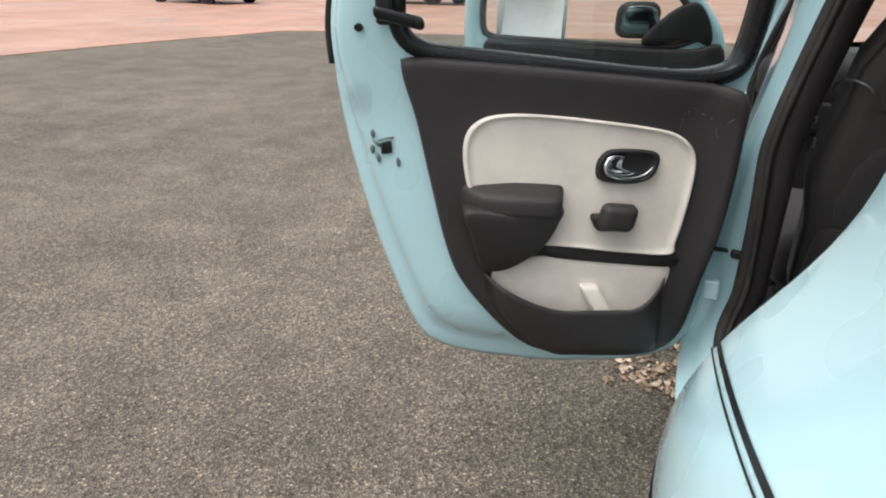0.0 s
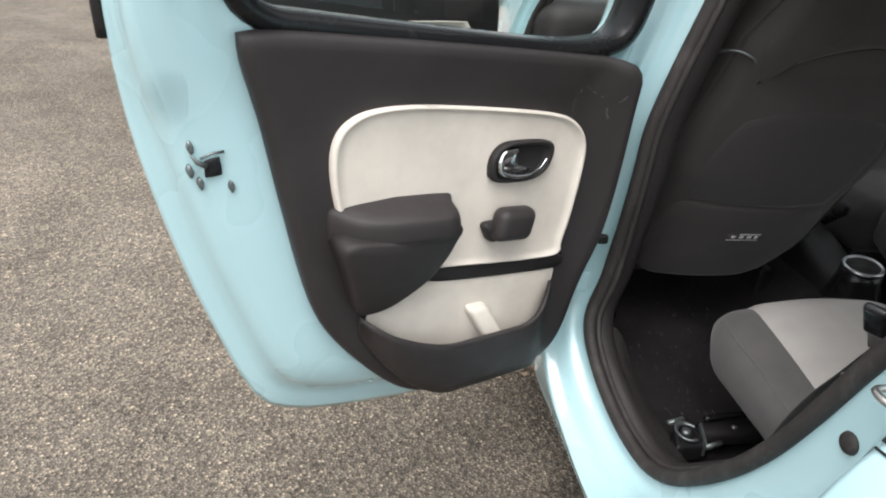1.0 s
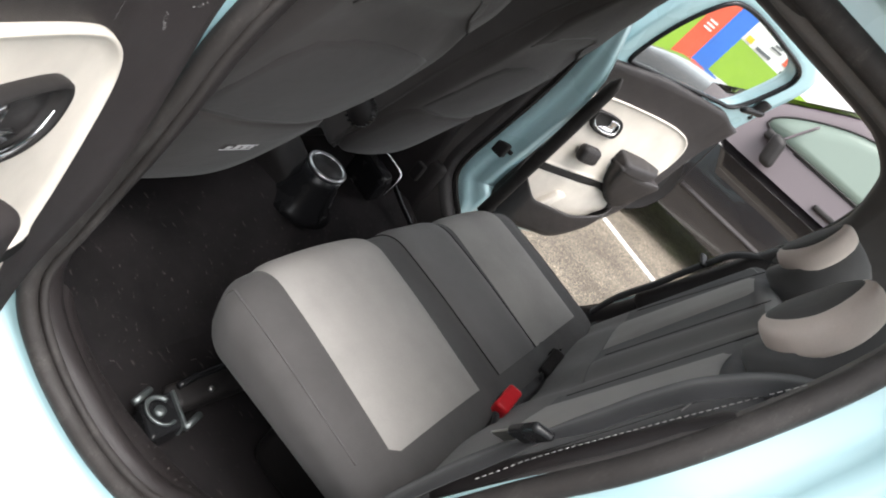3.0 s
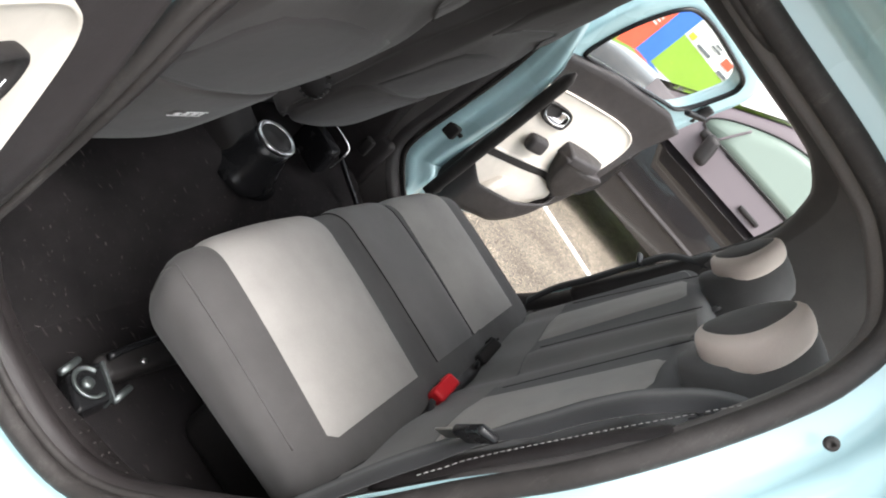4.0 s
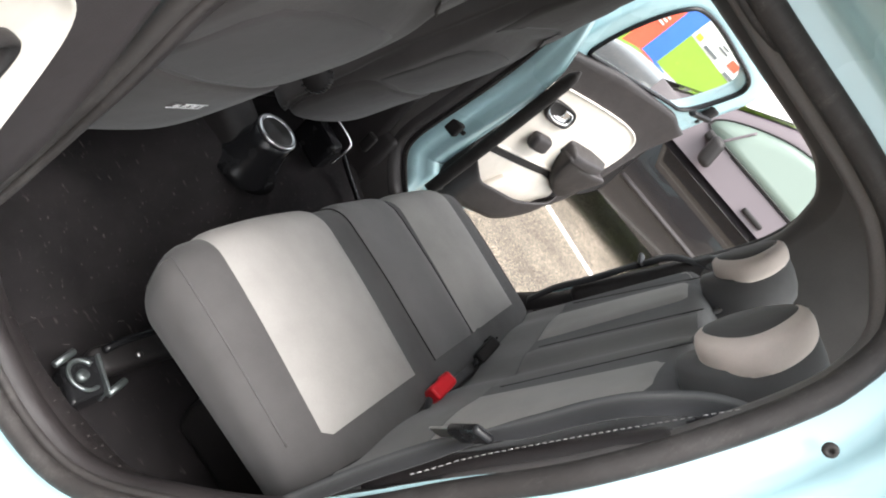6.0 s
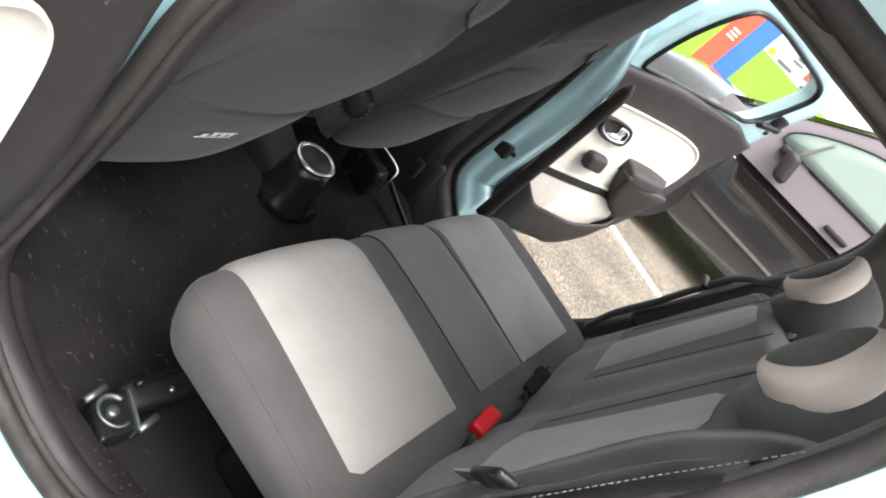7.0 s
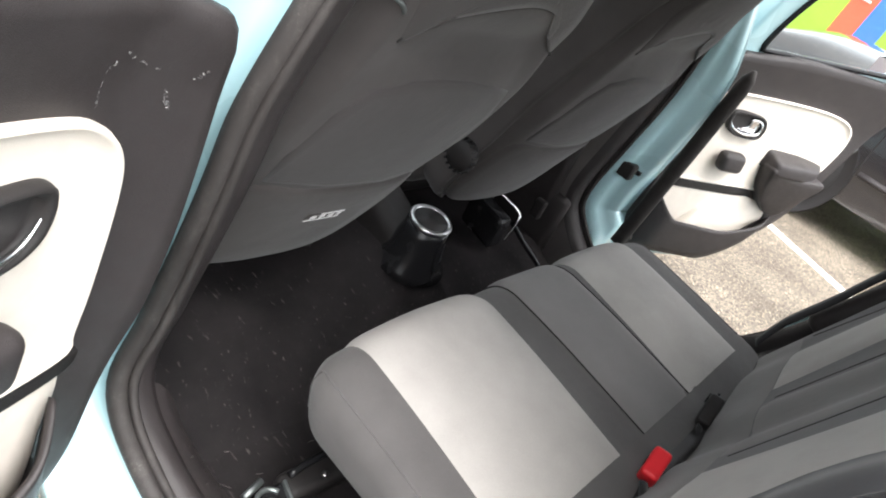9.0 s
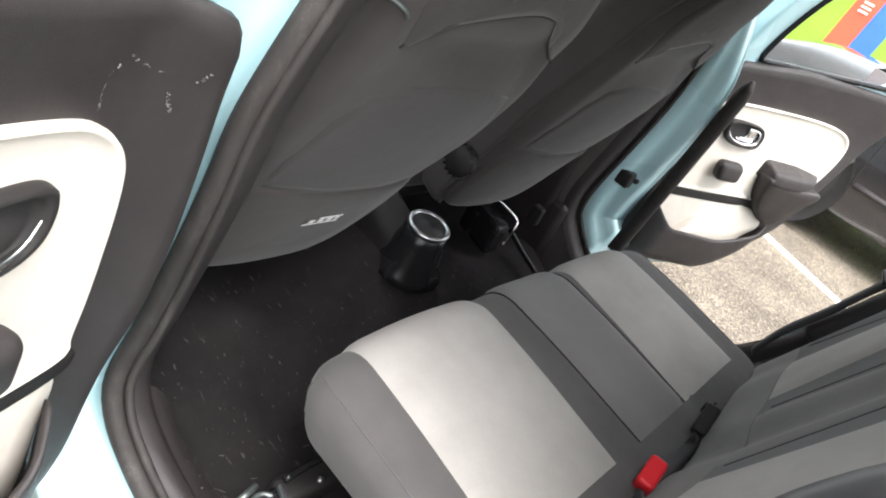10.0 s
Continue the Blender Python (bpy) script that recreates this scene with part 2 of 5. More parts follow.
def cast(loop, c, angles):
    """Points of a closed 2D loop in the given directions from c."""
    out = []
    for a in angles:
        d = Vector((math.cos(a), math.sin(a)))
        best = None
        for i in range(len(loop)):
            p, q = Vector(loop[i]) - Vector(c), Vector(loop[(i + 1) % len(loop)]) - Vector(c)
            e = q - p
            den = d[0] * e[1] - d[1] * e[0]
            if abs(den) < 1e-12:
                continue
            t = (p[0] * e[1] - p[1] * e[0]) / den
            s = (p[0] * d[1] - p[1] * d[0]) / den
            if t > 0 and -1e-6 <= s <= 1 + 1e-6 and (best is None or t > best):
                best = t
        out.append(Vector(c) + d * (best or 0.01))
    return out


def skin(rings, closed=True, cap0=False, cap1=False, smooth=True):
    """A mesh over rings of 3D points, all of one length."""
    bm = bmesh.new()
    rows = [[bm.verts.new(p) for p in r] for r in rings]
    n = len(rings[0])
    for a, b in zip(rows, rows[1:]):
        for i in range(n if closed else n - 1):
            j = (i + 1) % n
            f = bm.faces.new((a[i], a[j], b[j], b[i]))
            f.smooth = smooth
    for row, want in ((rows[0], cap0), (rows[-1], cap1)):
        if want:
            mid = bm.verts.new(sum((v.co for v in row), Vector()) / n)
            for i in range(n):
                bm.faces.new((row[i], row[(i + 1) % n], mid)).smooth = smooth
    bmesh.ops.recalc_face_normals(bm, faces=bm.faces)
    return bm


def tube(points, r, closed=False, n=8, flat=1.0):
    """A round bar along points; r is a number or one per point; flat squeezes it across."""
    pts = [Vector(p) for p in points]
    rings, k = [], len(pts)
    side = None
    for i, p in enumerate(pts):
        t = (pts[(i + 1) % k] - pts[i - 1]) if closed else (pts[min(i + 1, k - 1)] - pts[max(i - 1, 0)])
        t.normalize()
        if side is None:
            side = t.orthogonal().normalized()
        side = (side - t * side.dot(t)).normalized()
        up = t.cross(side)
        rr = r[i] if isinstance(r, (list, tuple)) else r
        rings.append([p + side * math.cos(2 * math.pi * j / n) * rr + up * math.sin(2 * math.pi * j / n) * rr * flat for j in range(n)])
    if closed:
        rings.append(rings[0])
        bm = skin(rings)
        bmesh.ops.remove_doubles(bm, verts=bm.verts, dist=1e-6)
        return bm
    return skin(rings, True, True, True)


def rbox(size, r=0.01, at=(0, 0, 0), bend=None, cell=0.03, steps=3):
    """A rounded box about at, with rows of faces for bend(Vector) -> Vector."""
    h = [s / 2 for s in size]
    r = min(r, min(h) * 0.999)
    axes = []
    for v in h:
        k = max(1, int(2 * (v - r) / cell))
        mid = [-(v - r) + 2 * (v - r) * i / k for i in range(k + 1)]
        up = [v - r + r * math.tan(math.pi / 4 * (i + 1) / steps) for i in range(steps)]
        axes.append([-a for a in reversed(up)] + mid + up)
    bm, seen = bmesh.new(), {}

    def vert(p):
        q = Vector([max(-(h[i] - r), min(h[i] - r, p[i])) for i in range(3)])
        d = Vector(p) - q
        if d.length > 1e-9:
            q = q + d.normalized() * r
        q = q + Vector(at)
        if bend:
            q = bend(q)
        key = tuple(round(c, 5) for c in q)
        if key not in seen:
            seen[key] = bm.verts.new(q)
        return seen[key]

    for ax in range(3):
        b, c = (ax + 1) % 3, (ax + 2) % 3
        for sg in (-1, 1):
            for i in range(len(axes[b]) - 1):
                for j in range(len(axes[c]) - 1):
                    vs = []
                    for di, dj in ((0, 0), (1, 0), (1, 1), (0, 1)):
                        p = [0, 0, 0]
                        p[ax], p[b], p[c] = sg * h[ax], axes[b][i + di], axes[c][j + dj]
                        vs.append(vert(p))
                    vs = list(dict.fromkeys(vs))
                    if len(vs) > 2:
                        try:
                            bm.faces.new(vs if sg > 0 else vs[::-1]).smooth = True
                        except ValueError:
                            pass
    return bm


def patch(f, us, vs, thick=0.004):
    """A thin padded sheet over f(u, v, offset) -> point, with sunken edges."""
    bm = bmesh.new()
    nu, nv = len(us), len(vs)

    def lift(i, j):
        e = min(i, nu - 1 - i, j, nv - 1 - j)
        return thick * (0.0 if e == 0 else 0.8 if e == 1 else 1.0)
    g = [[bm.verts.new(f(u, v, lift(i, j))) for j, v in enumerate(vs)] for i, u in enumerate(us)]
    for i in range(nu - 1):
        for j in range(nv - 1):
            bm.faces.new((g[i][j], g[i + 1][j], g[i + 1][j + 1], g[i][j + 1])).smooth = True
    bmesh.ops.recalc_face_normals(bm, faces=bm.faces)
    return bm


def pad(loop, c, layers, m=None):
    """A closed solid from a 2D outline: layers of (scale towards c, height), mapped by m(u, v, height)."""
    rings = []
    for s, hgt in layers:
        rings.append([m(c[0] + (p[0] - c[0]) * s, c[1] + (p[1] - c[1]) * s, hgt) for p in loop])
    return skin(rings, True, True, True)


def lathe(profile, at, axis='Z', n=24):
    """A turned shape: profile of (radius, along)."""
    rings = []
    for r, a in profile:
        ring = []
        for j in range(n):
            t = 2 * math.pi * j / n
            x, y = r * math.cos(t), r * math.sin(t)
            p = {'Z': (x, y, a), 'X': (a, x, y), 'Y': (x, a, y)}[axis]
            ring.append(Vector(at) + Vector(p))
        rings.append(ring)
    return skin(rings, True, True, True)


def moved(bm, m):
    bmesh.ops.transform(bm, matrix=m, verts=bm.verts)
    return bm


def join(*bms):
    out = bms[0]
    for b in bms[1:]:
        me = bpy.data.meshes.new("tmp")
        b.to_mesh(me)
        out.from_mesh(me)
        bpy.data.meshes.remove(me)
        b.free()
    return out


def thing(name, at, label, category, group="", kind=""):
    ob = new(name)
    ob.location = at
    ob.empty_display_size = 0.1
    return tagged(ob, label, category, group, kind)


def part(name, bm, material, parent=None, label="", category="", kind="", group=""):
    me = bpy.data.meshes.new(name)
    bm.to_mesh(me)
    bm.free()
    me.materials.append(material)
    ob = new(name, me)
    if parent is not None:
        ob.parent = parent
        if parent.type == 'EMPTY':
            ob.location = -parent.location
    return tagged(ob, label, category, group, kind)


def clear_shadow(ob):
    ob.visible_shadow = False
    return ob

# ---- ground ----
def sheet(x0, x1, y0, y1, z, nx=1, ny=1):
    bm = bmesh.new()
    g = [[bm.verts.new((x0 + (x1 - x0) * i / nx, y0 + (y1 - y0) * j / ny, z)) for j in range(ny + 1)] for i in range(nx + 1)]
    for i in range(nx):
        for j in range(ny):
            bm.faces.new((g[i][j], g[i + 1][j], g[i + 1][j + 1], g[i][j + 1]))
    return bm


tagged(part("ground", sheet(-150, 150, -150, 150, 0.0), ASPHALT), "worn grey-brown asphalt of the car park", "ground", "", "structure")


def strip(points, width, z0, z1):
    """A flat raised band along 2D points."""
    rings = []
    for i, p in enumerate(points):
        p = Vector(p)
        t = Vector(points[min(i + 1, len(points) - 1)]) - Vector(points[max(i - 1, 0)])
        t.normalize()
        s = Vector((t[1], -t[0])) * width / 2
        rings.append([Vector((*(p + s), z0)), Vector((*(p + s), z1)), Vector((*(p - s), z1)), Vector((*(p - s), z0))])
    return skin(rings, True, True, True, False)


tagged(part("road_line", strip([(4.6, 3.0), (2.2, -2.3)], 0.075, -0.01, 0.004), LINE), "worn white painted line between two parking bays", "road line", "", "structure")
pav = bmesh.new()
pav_edge = [(-10.2, 3.0), (-9.9, 5.6), (-9.5, 7.4), (-8.9, 9.2), (-8.5, 10.5), (-7.6, 10.8), (6.0, 11.6), (6.0, 40.0), (-60.0, 40.0), (-60.0, 3.0)]
pav_low = [pav.verts.new((x, y, -0.05)) for x, y in pav_edge]
pav_top = [pav.verts.new((x, y, 0.012)) for x, y in pav_edge]
pav.faces.new(pav_top)
for i in range(len(pav_edge)):
    j = (i + 1) % len(pav_edge)
    pav.faces.new((pav_low[i], pav_low[j], pav_top[j], pav_top[i]))
tagged(part("pavement", pav, PAVERS), "reddish block paving beside the asphalt", "pavement", "", "structure")

# ---- car: sides ----
CAR = thing("car", (0, 0.4, 0), "small light blue hatchback with its doors wide open", "car")
AP = [(-0.075, 1.05), (-0.066, 0.95), (-0.058, 0.88), (-0.044, 0.77), (-0.025, 0.66), (-0.005, 0.545), (0.0, 0.475), (-0.015, 0.43), (-0.06, 0.383), (-0.12, 0.345), (-0.20, 0.316), (-0.28, 0.311), (-0.34, 0.335), (-0.40, 0.39),
      (-0.46, 0.466), (-0.51, 0.55), (-0.55, 0.64), (-0.585, 0.73), (-0.624, 0.82), (-0.663, 0.92), (-0.691, 1.01), (-0.699, 1.07), (-0.686, 1.130), (-0.622, 1.180), (-0.555, 1.200), (-0.42, 1.218), (-0.25, 1.243), (-0.14, 1.25), (-0.09, 1.21), (-0.08, 1.13)]
FRONT_AP_RIGHT = [(-0.066, 1.05), (-0.070, 1.0), (-0.060, 0.965), (-0.02, 0.950), (0.08, 0.940), (0.14, 0.90), (0.155, 0.80), (0.16, 0.66), (0.16, 0.52), (0.19, 0.42), (0.30, 0.38), (0.50, 0.375), (0.70, 0.39), (0.78, 0.45), (0.80, 0.6), (0.80, 0.8), (0.76, 0.92), (0.62, 1.08), (0.45, 1.22), (0.30, 1.26), (0.10, 1.25), (-0.02, 1.20), (-0.055, 1.12)]
FRONT_AP = [(0.17, 1.10), (0.165, 0.9), (0.16, 0.7), (0.16, 0.52), (0.19, 0.42), (0.30, 0.38), (0.50, 0.375), (0.70, 0.39), (0.78, 0.45), (0.80, 0.6), (0.80, 0.8), (0.76, 0.92), (0.62, 1.08), (0.45, 1.22), (0.33, 1.27), (0.22, 1.26)]


def ramp(v, pts):
    """Straight-line interpolation in a short table."""
    for (a, p), (b, q) in zip(pts, pts[1:]):
        if v <= b:
            return p + (q - p) * max(0.0, (v - a) / (b - a))
    return pts[-1][1]


def ease(t):
    t = max(0.0, min(1.0, t))
    return t * t * (3 - 2 * t)


def seal_x(y, z):
    """Half width of the car at the door seals; the cabin narrows towards the tail."""
    t = max(0.0, z - 0.82)
    front = 0.026 * ease((y + 0.13) / 0.10) * ease((z - 0.40) / 0.15)
    return 0.652 + 0.15 * max(-0.68, min(0.0, y)) - 0.30 * t * t / (t + 0.08) - front


HAUNCH = [(0.0, 0.66), (0.24, 0.700), (0.32, 0.728), (0.50, 0.738), (0.64, 0.736), (0.70, 0.726), (0.75, 0.708), (0.80, 0.684), (0.85, 0.648), (0.90, 0.612), (0.95, 0.588), (1.05, 0.572), (1.20, 0.550), (1.45, 0.49)]
FLANK = [(0.0, 0.66), (0.24, 0.700), (0.32, 0.726), (0.50, 0.712), (0.65, 0.694), (0.78, 0.676), (0.89, 0.650), (1.0, 0.626), (1.10, 0.608), (1.25, 0.575), (1.45, 0.50)]


def skin_x(y, z):
    """Half width of the car's outer skin: a broad haunch behind the rear door."""
    k = ease((-0.25 - y) / 0.35)
    x = (1 - k) * sum(ramp(z + 0.012 * d, FLANK) for d in range(-3, 4)) / 7 + k * sum(ramp(z + 0.014 * d, HAUNCH) for d in range(-4, 5)) / 9
    if y < -0.75:
        x -= 0.20 * (-0.75 - y) ** 2
    if y > 0.95:
        x -= 0.10 * (y - 0.95) ** 2
    return x


def opening(s, outline):
    """The opening's outline; the far side's pillar stands a little further forward."""
    if s < 0:
        return outline
    return [(y + 0.092 * ease((y + 0.38) / 0.25) * ease((0.60 - y) / 0.25) * (1 - 0.40 * ease((z - 0.92) / 0.22)), z + 0.045 * ease((z - 1.0) / 0.15)) for y, z in outline]


def side_shell(s, outline, outer, centre, wide, name, label=""):
    """Painted body side round one door opening: jamb, rolled edge and outer skin."""
    n = 132
    ap = spline(opening(s, outline), n)
    ang = [math.atan2(p[1] - centre[1], p[0] - centre[0]) for p in ap]
    w = [wide(p) for p in ap]
    if s > 0 and outline is AP:
        w = [v + (-0.104 - v) * ease((p[0] + 0.06) / 0.10) for v, p in zip(w, ap)]
    rings = []
    for k, lift in ((-0.14, -0.08), (0.0, 0.0), (0.30, 0.03), (0.44, 0.08), (0.52, 0.25), (0.58, 0.40), (0.70, 0.50), (0.86, 0.58), (0.94, 0.72), (0.985, 0.92), (1.0, 0.985)):
        ring = []
        for p, e in zip(grow(ap, [k * v for v in w]), grow(ap, w)):
            x0, x1 = seal_x(*p), skin_x(*e)
            ring.append(Vector((s * (x0 + (x1 - x0) * lift), p[0], p[1])))
        rings.append(ring)
    lp = grow(ap, [v * 1.06 for v in w])
    rings.append([Vector((s * skin_x(*p), p[0], p[1])) for p in lp])
    out = cast([Vector(p) for p in outer], centre, ang)
    for f in (0.12, 0.25, 0.4, 0.55, 0.7, 0.85, 1.0):
        ring = []
        for p, q in zip(lp, out):
            if (q - Vector(centre)).length < (p - Vector(centre)).length + 0.004:
                q = p + (p - Vector(centre)).normalized() * 0.004
            m = p.lerp(q, f)
            ring.append(Vector((s * skin_x(*m), m[0], m[1])))
        rings.append(ring)
    return part(name, skin(rings), PAINT, CAR, label)


def rear_wide(p):
    side = ease((-0.30 - p[0]) / 0.15)
    return 0.055 + side * (ramp(p[1], [(0.30, 0.0), (0.45, 0.07), (0.60, 0.115), (0.68, 0.110), (0.80, 0.070), (0.95, 0.030), (1.10, 0.010), (1.25, 0.005)]))


REAR_OUT = [(0.085, 0.235), (-0.47, 0.235), (-0.50, 0.40), (-0.60, 0.55), (-0.74, 0.63), (-0.90, 0.63), (-1.02, 0.56), (-1.16, 0.50), (-1.25, 0.70), (-1.22, 1.0), (-1.08, 1.30), (-0.90, 1.42), (0.085, 1.44)]
FRONT_OUT = [(0.09, 0.235), (0.86, 0.235), (0.90, 0.45), (0.95, 0.70), (0.98, 0.92), (0.72, 1.14), (0.50, 1.33), (0.30, 1.43), (0.09, 1.44)]


def interior_side(s):
    """Inner trim round the rear door opening, with pillar covers and the sill kick plate."""
    n = 132
    ap = spline(opening(s, AP), n)
    c = (-0.33, 0.80)
    ang = [math.atan2(p[1] - c[1], p[0] - c[0]) for p in ap]
    rings = []
    deep = [0.45 + 0.55 * ease((-0.02 - p[0]) / 0.12) for p in ap]
    lining = []
    for k, dx in ((-0.020, -0.004), (-0.030, -0.012), (-0.034, -0.022), (-0.028, -0.038), (-0.010, -0.050), (0.010, -0.054)):
        lining.append([Vector((s * (seal_x(*p) + dx), p[0], p[1])) for p in grow(ap, [k * d * (1 - 0.40 * ease((-0.40 - p[0]) / 0.12) * ease((1.16 - p[1]) / 0.1)) if k < 0 else k for d, p in zip(deep, ap)])])
    cut = [i for i in range(n) if ap[i][0] < -0.575 or (ap[i][1] > 1.10 and ap[i][0] < -0.20)]
    a, b = cut[0], cut[-1]
    part("opening_trim", skin([[r[i % n] for i in range(b, a + n + 1)] for r in lining], False), TRIM, CAR, "dark grey moulded lining of the door opening")
    part("pillar_lining", skin([r[a:b + 1] for r in lining], False), PILLAR, CAR, "grey moulded rear pillar lining")
    rings.append(lining[-1])
    edge = ((0.12, 0.20), (-1.0, 0.20), (-1.12, 0.6), (-1.05, 1.05), (-0.85, 1.35))
    edge = edge + (((0.12, 1.40),) if s < 0 else ((-0.05, 1.40), (-0.035, 1.05), (-0.02, 0.95), (0.12, 0.92)))
    out = cast([Vector(p) for p in edge], c, ang)
    base = grow(ap, 0.010)
    for f in (0.2, 0.45, 0.7, 1.0):
        ring = []
        for p, q in zip(base, out):
            if (q - Vector(c)).length < (p - Vector(c)).length + 0.01:
                q = p + (p - Vector(c)).normalized() * 0.01
            m = p.lerp(q, f)
            ring.append(Vector((s * (seal_x(*m) - 0.055), m[0], m[1])))
        rings.append(ring)
    return part("side_trim", skin(rings), PILLAR, CAR, "grey moulded pillar and quarter trim")


def sill_step(s):
    """Sloping grained sill trim between the seal and the carpet, with rows of small grip studs."""
    ap = [p for p in spline(opening(s, AP), 132) if p[1] < 0.50 and -0.47 < p[0] < -0.01]
    ap.sort(key=lambda p: p[0])

    def at(p, k):
        drop = max(0.0, p[1] - 0.250)
        return Vector((s * (seal_x(*p) - 0.046 - 0.085 * k), p[0] * (1 - 0.06 * k) - 0.008 * k, p[1] + 0.004 - drop * (0.15 * k + 0.85 * k * k)))
    trim = part("sill_trim", skin([[at(p, k / 6) for k in range(7)] for p in ap], False), TRIM, CAR, "dark grained sill trim with grip studs")
    bm = bmesh.new()
    for i in range(6, len(ap) - 4):
        for j, k in enumerate((0.30, 0.42, 0.54, 0.66)):
            if (i + j) % 2:
                continue
            c = at(ap[i], k)
            ring = [bm.verts.new(c + Vector((0.0024 * math.cos(a), 0.0011 * math.sin(a), 0.001))) for a in (0, 1.05, 2.09, 3.14, 4.19, 5.24)]
            tip = bm.verts.new(c + Vector((0, 0, 0.0024)))
            for q in range(6):
                bm.faces.new((ring[q], ring[(q + 1) % 6], tip)).smooth = True
    part("grip_studs", bm, RUBBER, trim, "", "", "stuff")
    return trim


def door_seal(s, outline, label="grey rubber door seal"):
    ap = spline(opening(s, outline), 150)
    ob = part("door_seal", tube([(s * (seal_x(*p) + 0.002), p[0], p[1]) for p in grow(ap, -0.011)], 0.0125, True, 10), RUBBER, CAR, label)
    part("seal_lip", tube([(s * (seal_x(*p) - 0.008), p[0], p[1]) for p in grow(ap, [-0.024 + 0.020 * ease((-0.40 - p[0]) / 0.12) for p in ap])], 0.006, True, 6), RUBBER, ob)
    return ob


for s in (-1, 1):
    side_shell(s, AP, REAR_OUT, (-0.33, 0.80), rear_wide, "rear_body_side", "light blue painted rear body side and door jamb")
    side_shell(s, FRONT_AP if s < 0 else FRONT_AP_RIGHT, FRONT_OUT, (0.45, 0.90), lambda p: 0.055 if s < 0 else 0.055 - 0.043 * ease((0.16 - p[0]) / 0.08), "front_body_side", "light blue painted front door frame")
    interior_side(s)
    sill_step(s)
    door_seal(s, AP)
    door_seal(s, FRONT_AP if s < 0 else FRONT_AP_RIGHT)

# closing the car: roof, headliner, floor, tail, nose
def roof_z(x, y):
    return 1.475 - 0.10 * (x / 0.55) ** 2 - 0.045 * ((y + 0.15) / 0.7) ** 2


rows = []
for i in range(25):
    y = -1.02 + 1.45 * i / 24
    rows.append([Vector((x, y, roof_z(x, y))) for x in [-0.56 + 1.12 * j / 20 for j in range(21)]])
part("roof", skin(rows, False), PAINT, CAR)
rows = [[Vector((x, -0.98 + 1.40 * i / 16, roof_z(x, -0.98 + 1.40 * i / 16) - 0.085)) for x in [-0.60 + 1.2 * j / 16 for j in range(17)]] for i in range(17)]
part("headliner", skin(rows, False), LINER, CAR, "pale grey cloth headliner")
part("floor_carpet", rbox((1.22, 2.35, 0.05), 0.01, (0, 0.02, 0.215), None, 0.2), CARPET, CAR, "dark worn carpet with pale fluff on it")
rows = []
for i in range(13):
    y = -0.06 + 1.0 * i / 12
    rise = ease((y + 0.06) / 0.16)
    rows.append([Vector((x, y, 0.236 + rise * 0.085 + 0.105 * ease((y + 0.045) / 0.09) * math.exp(-((x + 0.01) / 0.125) ** 4))) for x in [-0.58 + 1.16 * j / 40 for j in range(41)]])
part("raised_floor", skin(rows, False), CARPET, CAR, "dark carpet rising under the front seats")
part("sill_lining", rbox((0.05, 0.80, 0.24), 0.02, (0.600, 0.48, 0.35), None, 0.1), TRIM, CAR)
part("underbody", rbox((1.30, 3.1, 0.05), 0.02, (0, 0.45, 0.165), None, 0.4), BLACK, CAR)


def tail_pt(v, s):
    y = -1.27 + 0.30 * max(0.0, v - 0.55) ** 1.3 * 1.6
    z = 0.28 + 1.12 * v
    return Vector((s * skin_x(y, z) * 0.985, y - 0.03 * (1 - (s * 1.0) ** 2), z))


part("tailgate", skin([[tail_pt(v / 10, -1 + 2 * j / 16) for j in range(17)] for v in range(0, 7)], False), PAINT, CAR)
clear_shadow(part("rear_window", skin([[tail_pt(v / 10, -1 + 2 * j / 16) for j in range(17)] for v in range(6, 11)], False), GLASS, CAR))
part("boot_trim", rbox((1.14, 0.05, 0.70), 0.02, (0, -1.06, 0.60), None, 0.2), TRIM, CAR)
part("rear_bumper", rbox((1.40, 0.22, 0.34), 0.08, (0, -1.20, 0.38), None, 0.15), PAINT, CAR)


def nose_pt(u, v):
    """Bonnet and nose: u across, v from the windscreen foot to the bumper."""
    y = 1.02 + 0.92 * v
    z = 0.96 - 0.10 * v - 0.16 * v ** 4 - 0.06 * u * u
    return Vector((u * (0.70 - 0.10 * v * v), y - 0.05 * u * u * v, z))


part("bonnet", skin([[nose_pt(-1 + j / 8, v / 12) for j in range(17)] for v in range(13)], False), PAINT, CAR)
for s in (-1, 1):
    rows = []
    for i in range(17):
        y = 0.93 + 1.05 * i / 16
        top = 0.93 - 0.10 * i / 16
        arch = 0.30 + math.sqrt(max(0.0, 0.335 ** 2 - (y - 1.42) ** 2)) if abs(y - 1.42) < 0.335 else 0.26
        rows.append([Vector((s * skin_x(y, z), y, z)) for z in [top + (arch - top) * k / 8 for k in range(9)]])
    part("front_wing", skin(rows, False), PAINT, CAR)
    for yw, nm in ((1.42, "front"), (-0.82, "rear")):
        prof = [(0.19, -0.10), (0.27, -0.095), (0.292, -0.07), (0.295, 0.0), (0.292, 0.06), (0.27, 0.078), (0.20, 0.082)]
        wheel = part("wheel", lathe([(r, s * a) for r, a in prof], (s * 0.645, yw, 0.295), 'X', 40), TYRE, CAR)
        part("rim", lathe([(0.02, s * 0.062), (0.05, s * 0.066), (0.12, s * 0.055), (0.185, s * 0.07), (0.20, s * 0.082), (0.205, s * 0.06)], (s * 0.645, yw, 0.295), 'X', 30), ALLOY, wheel)
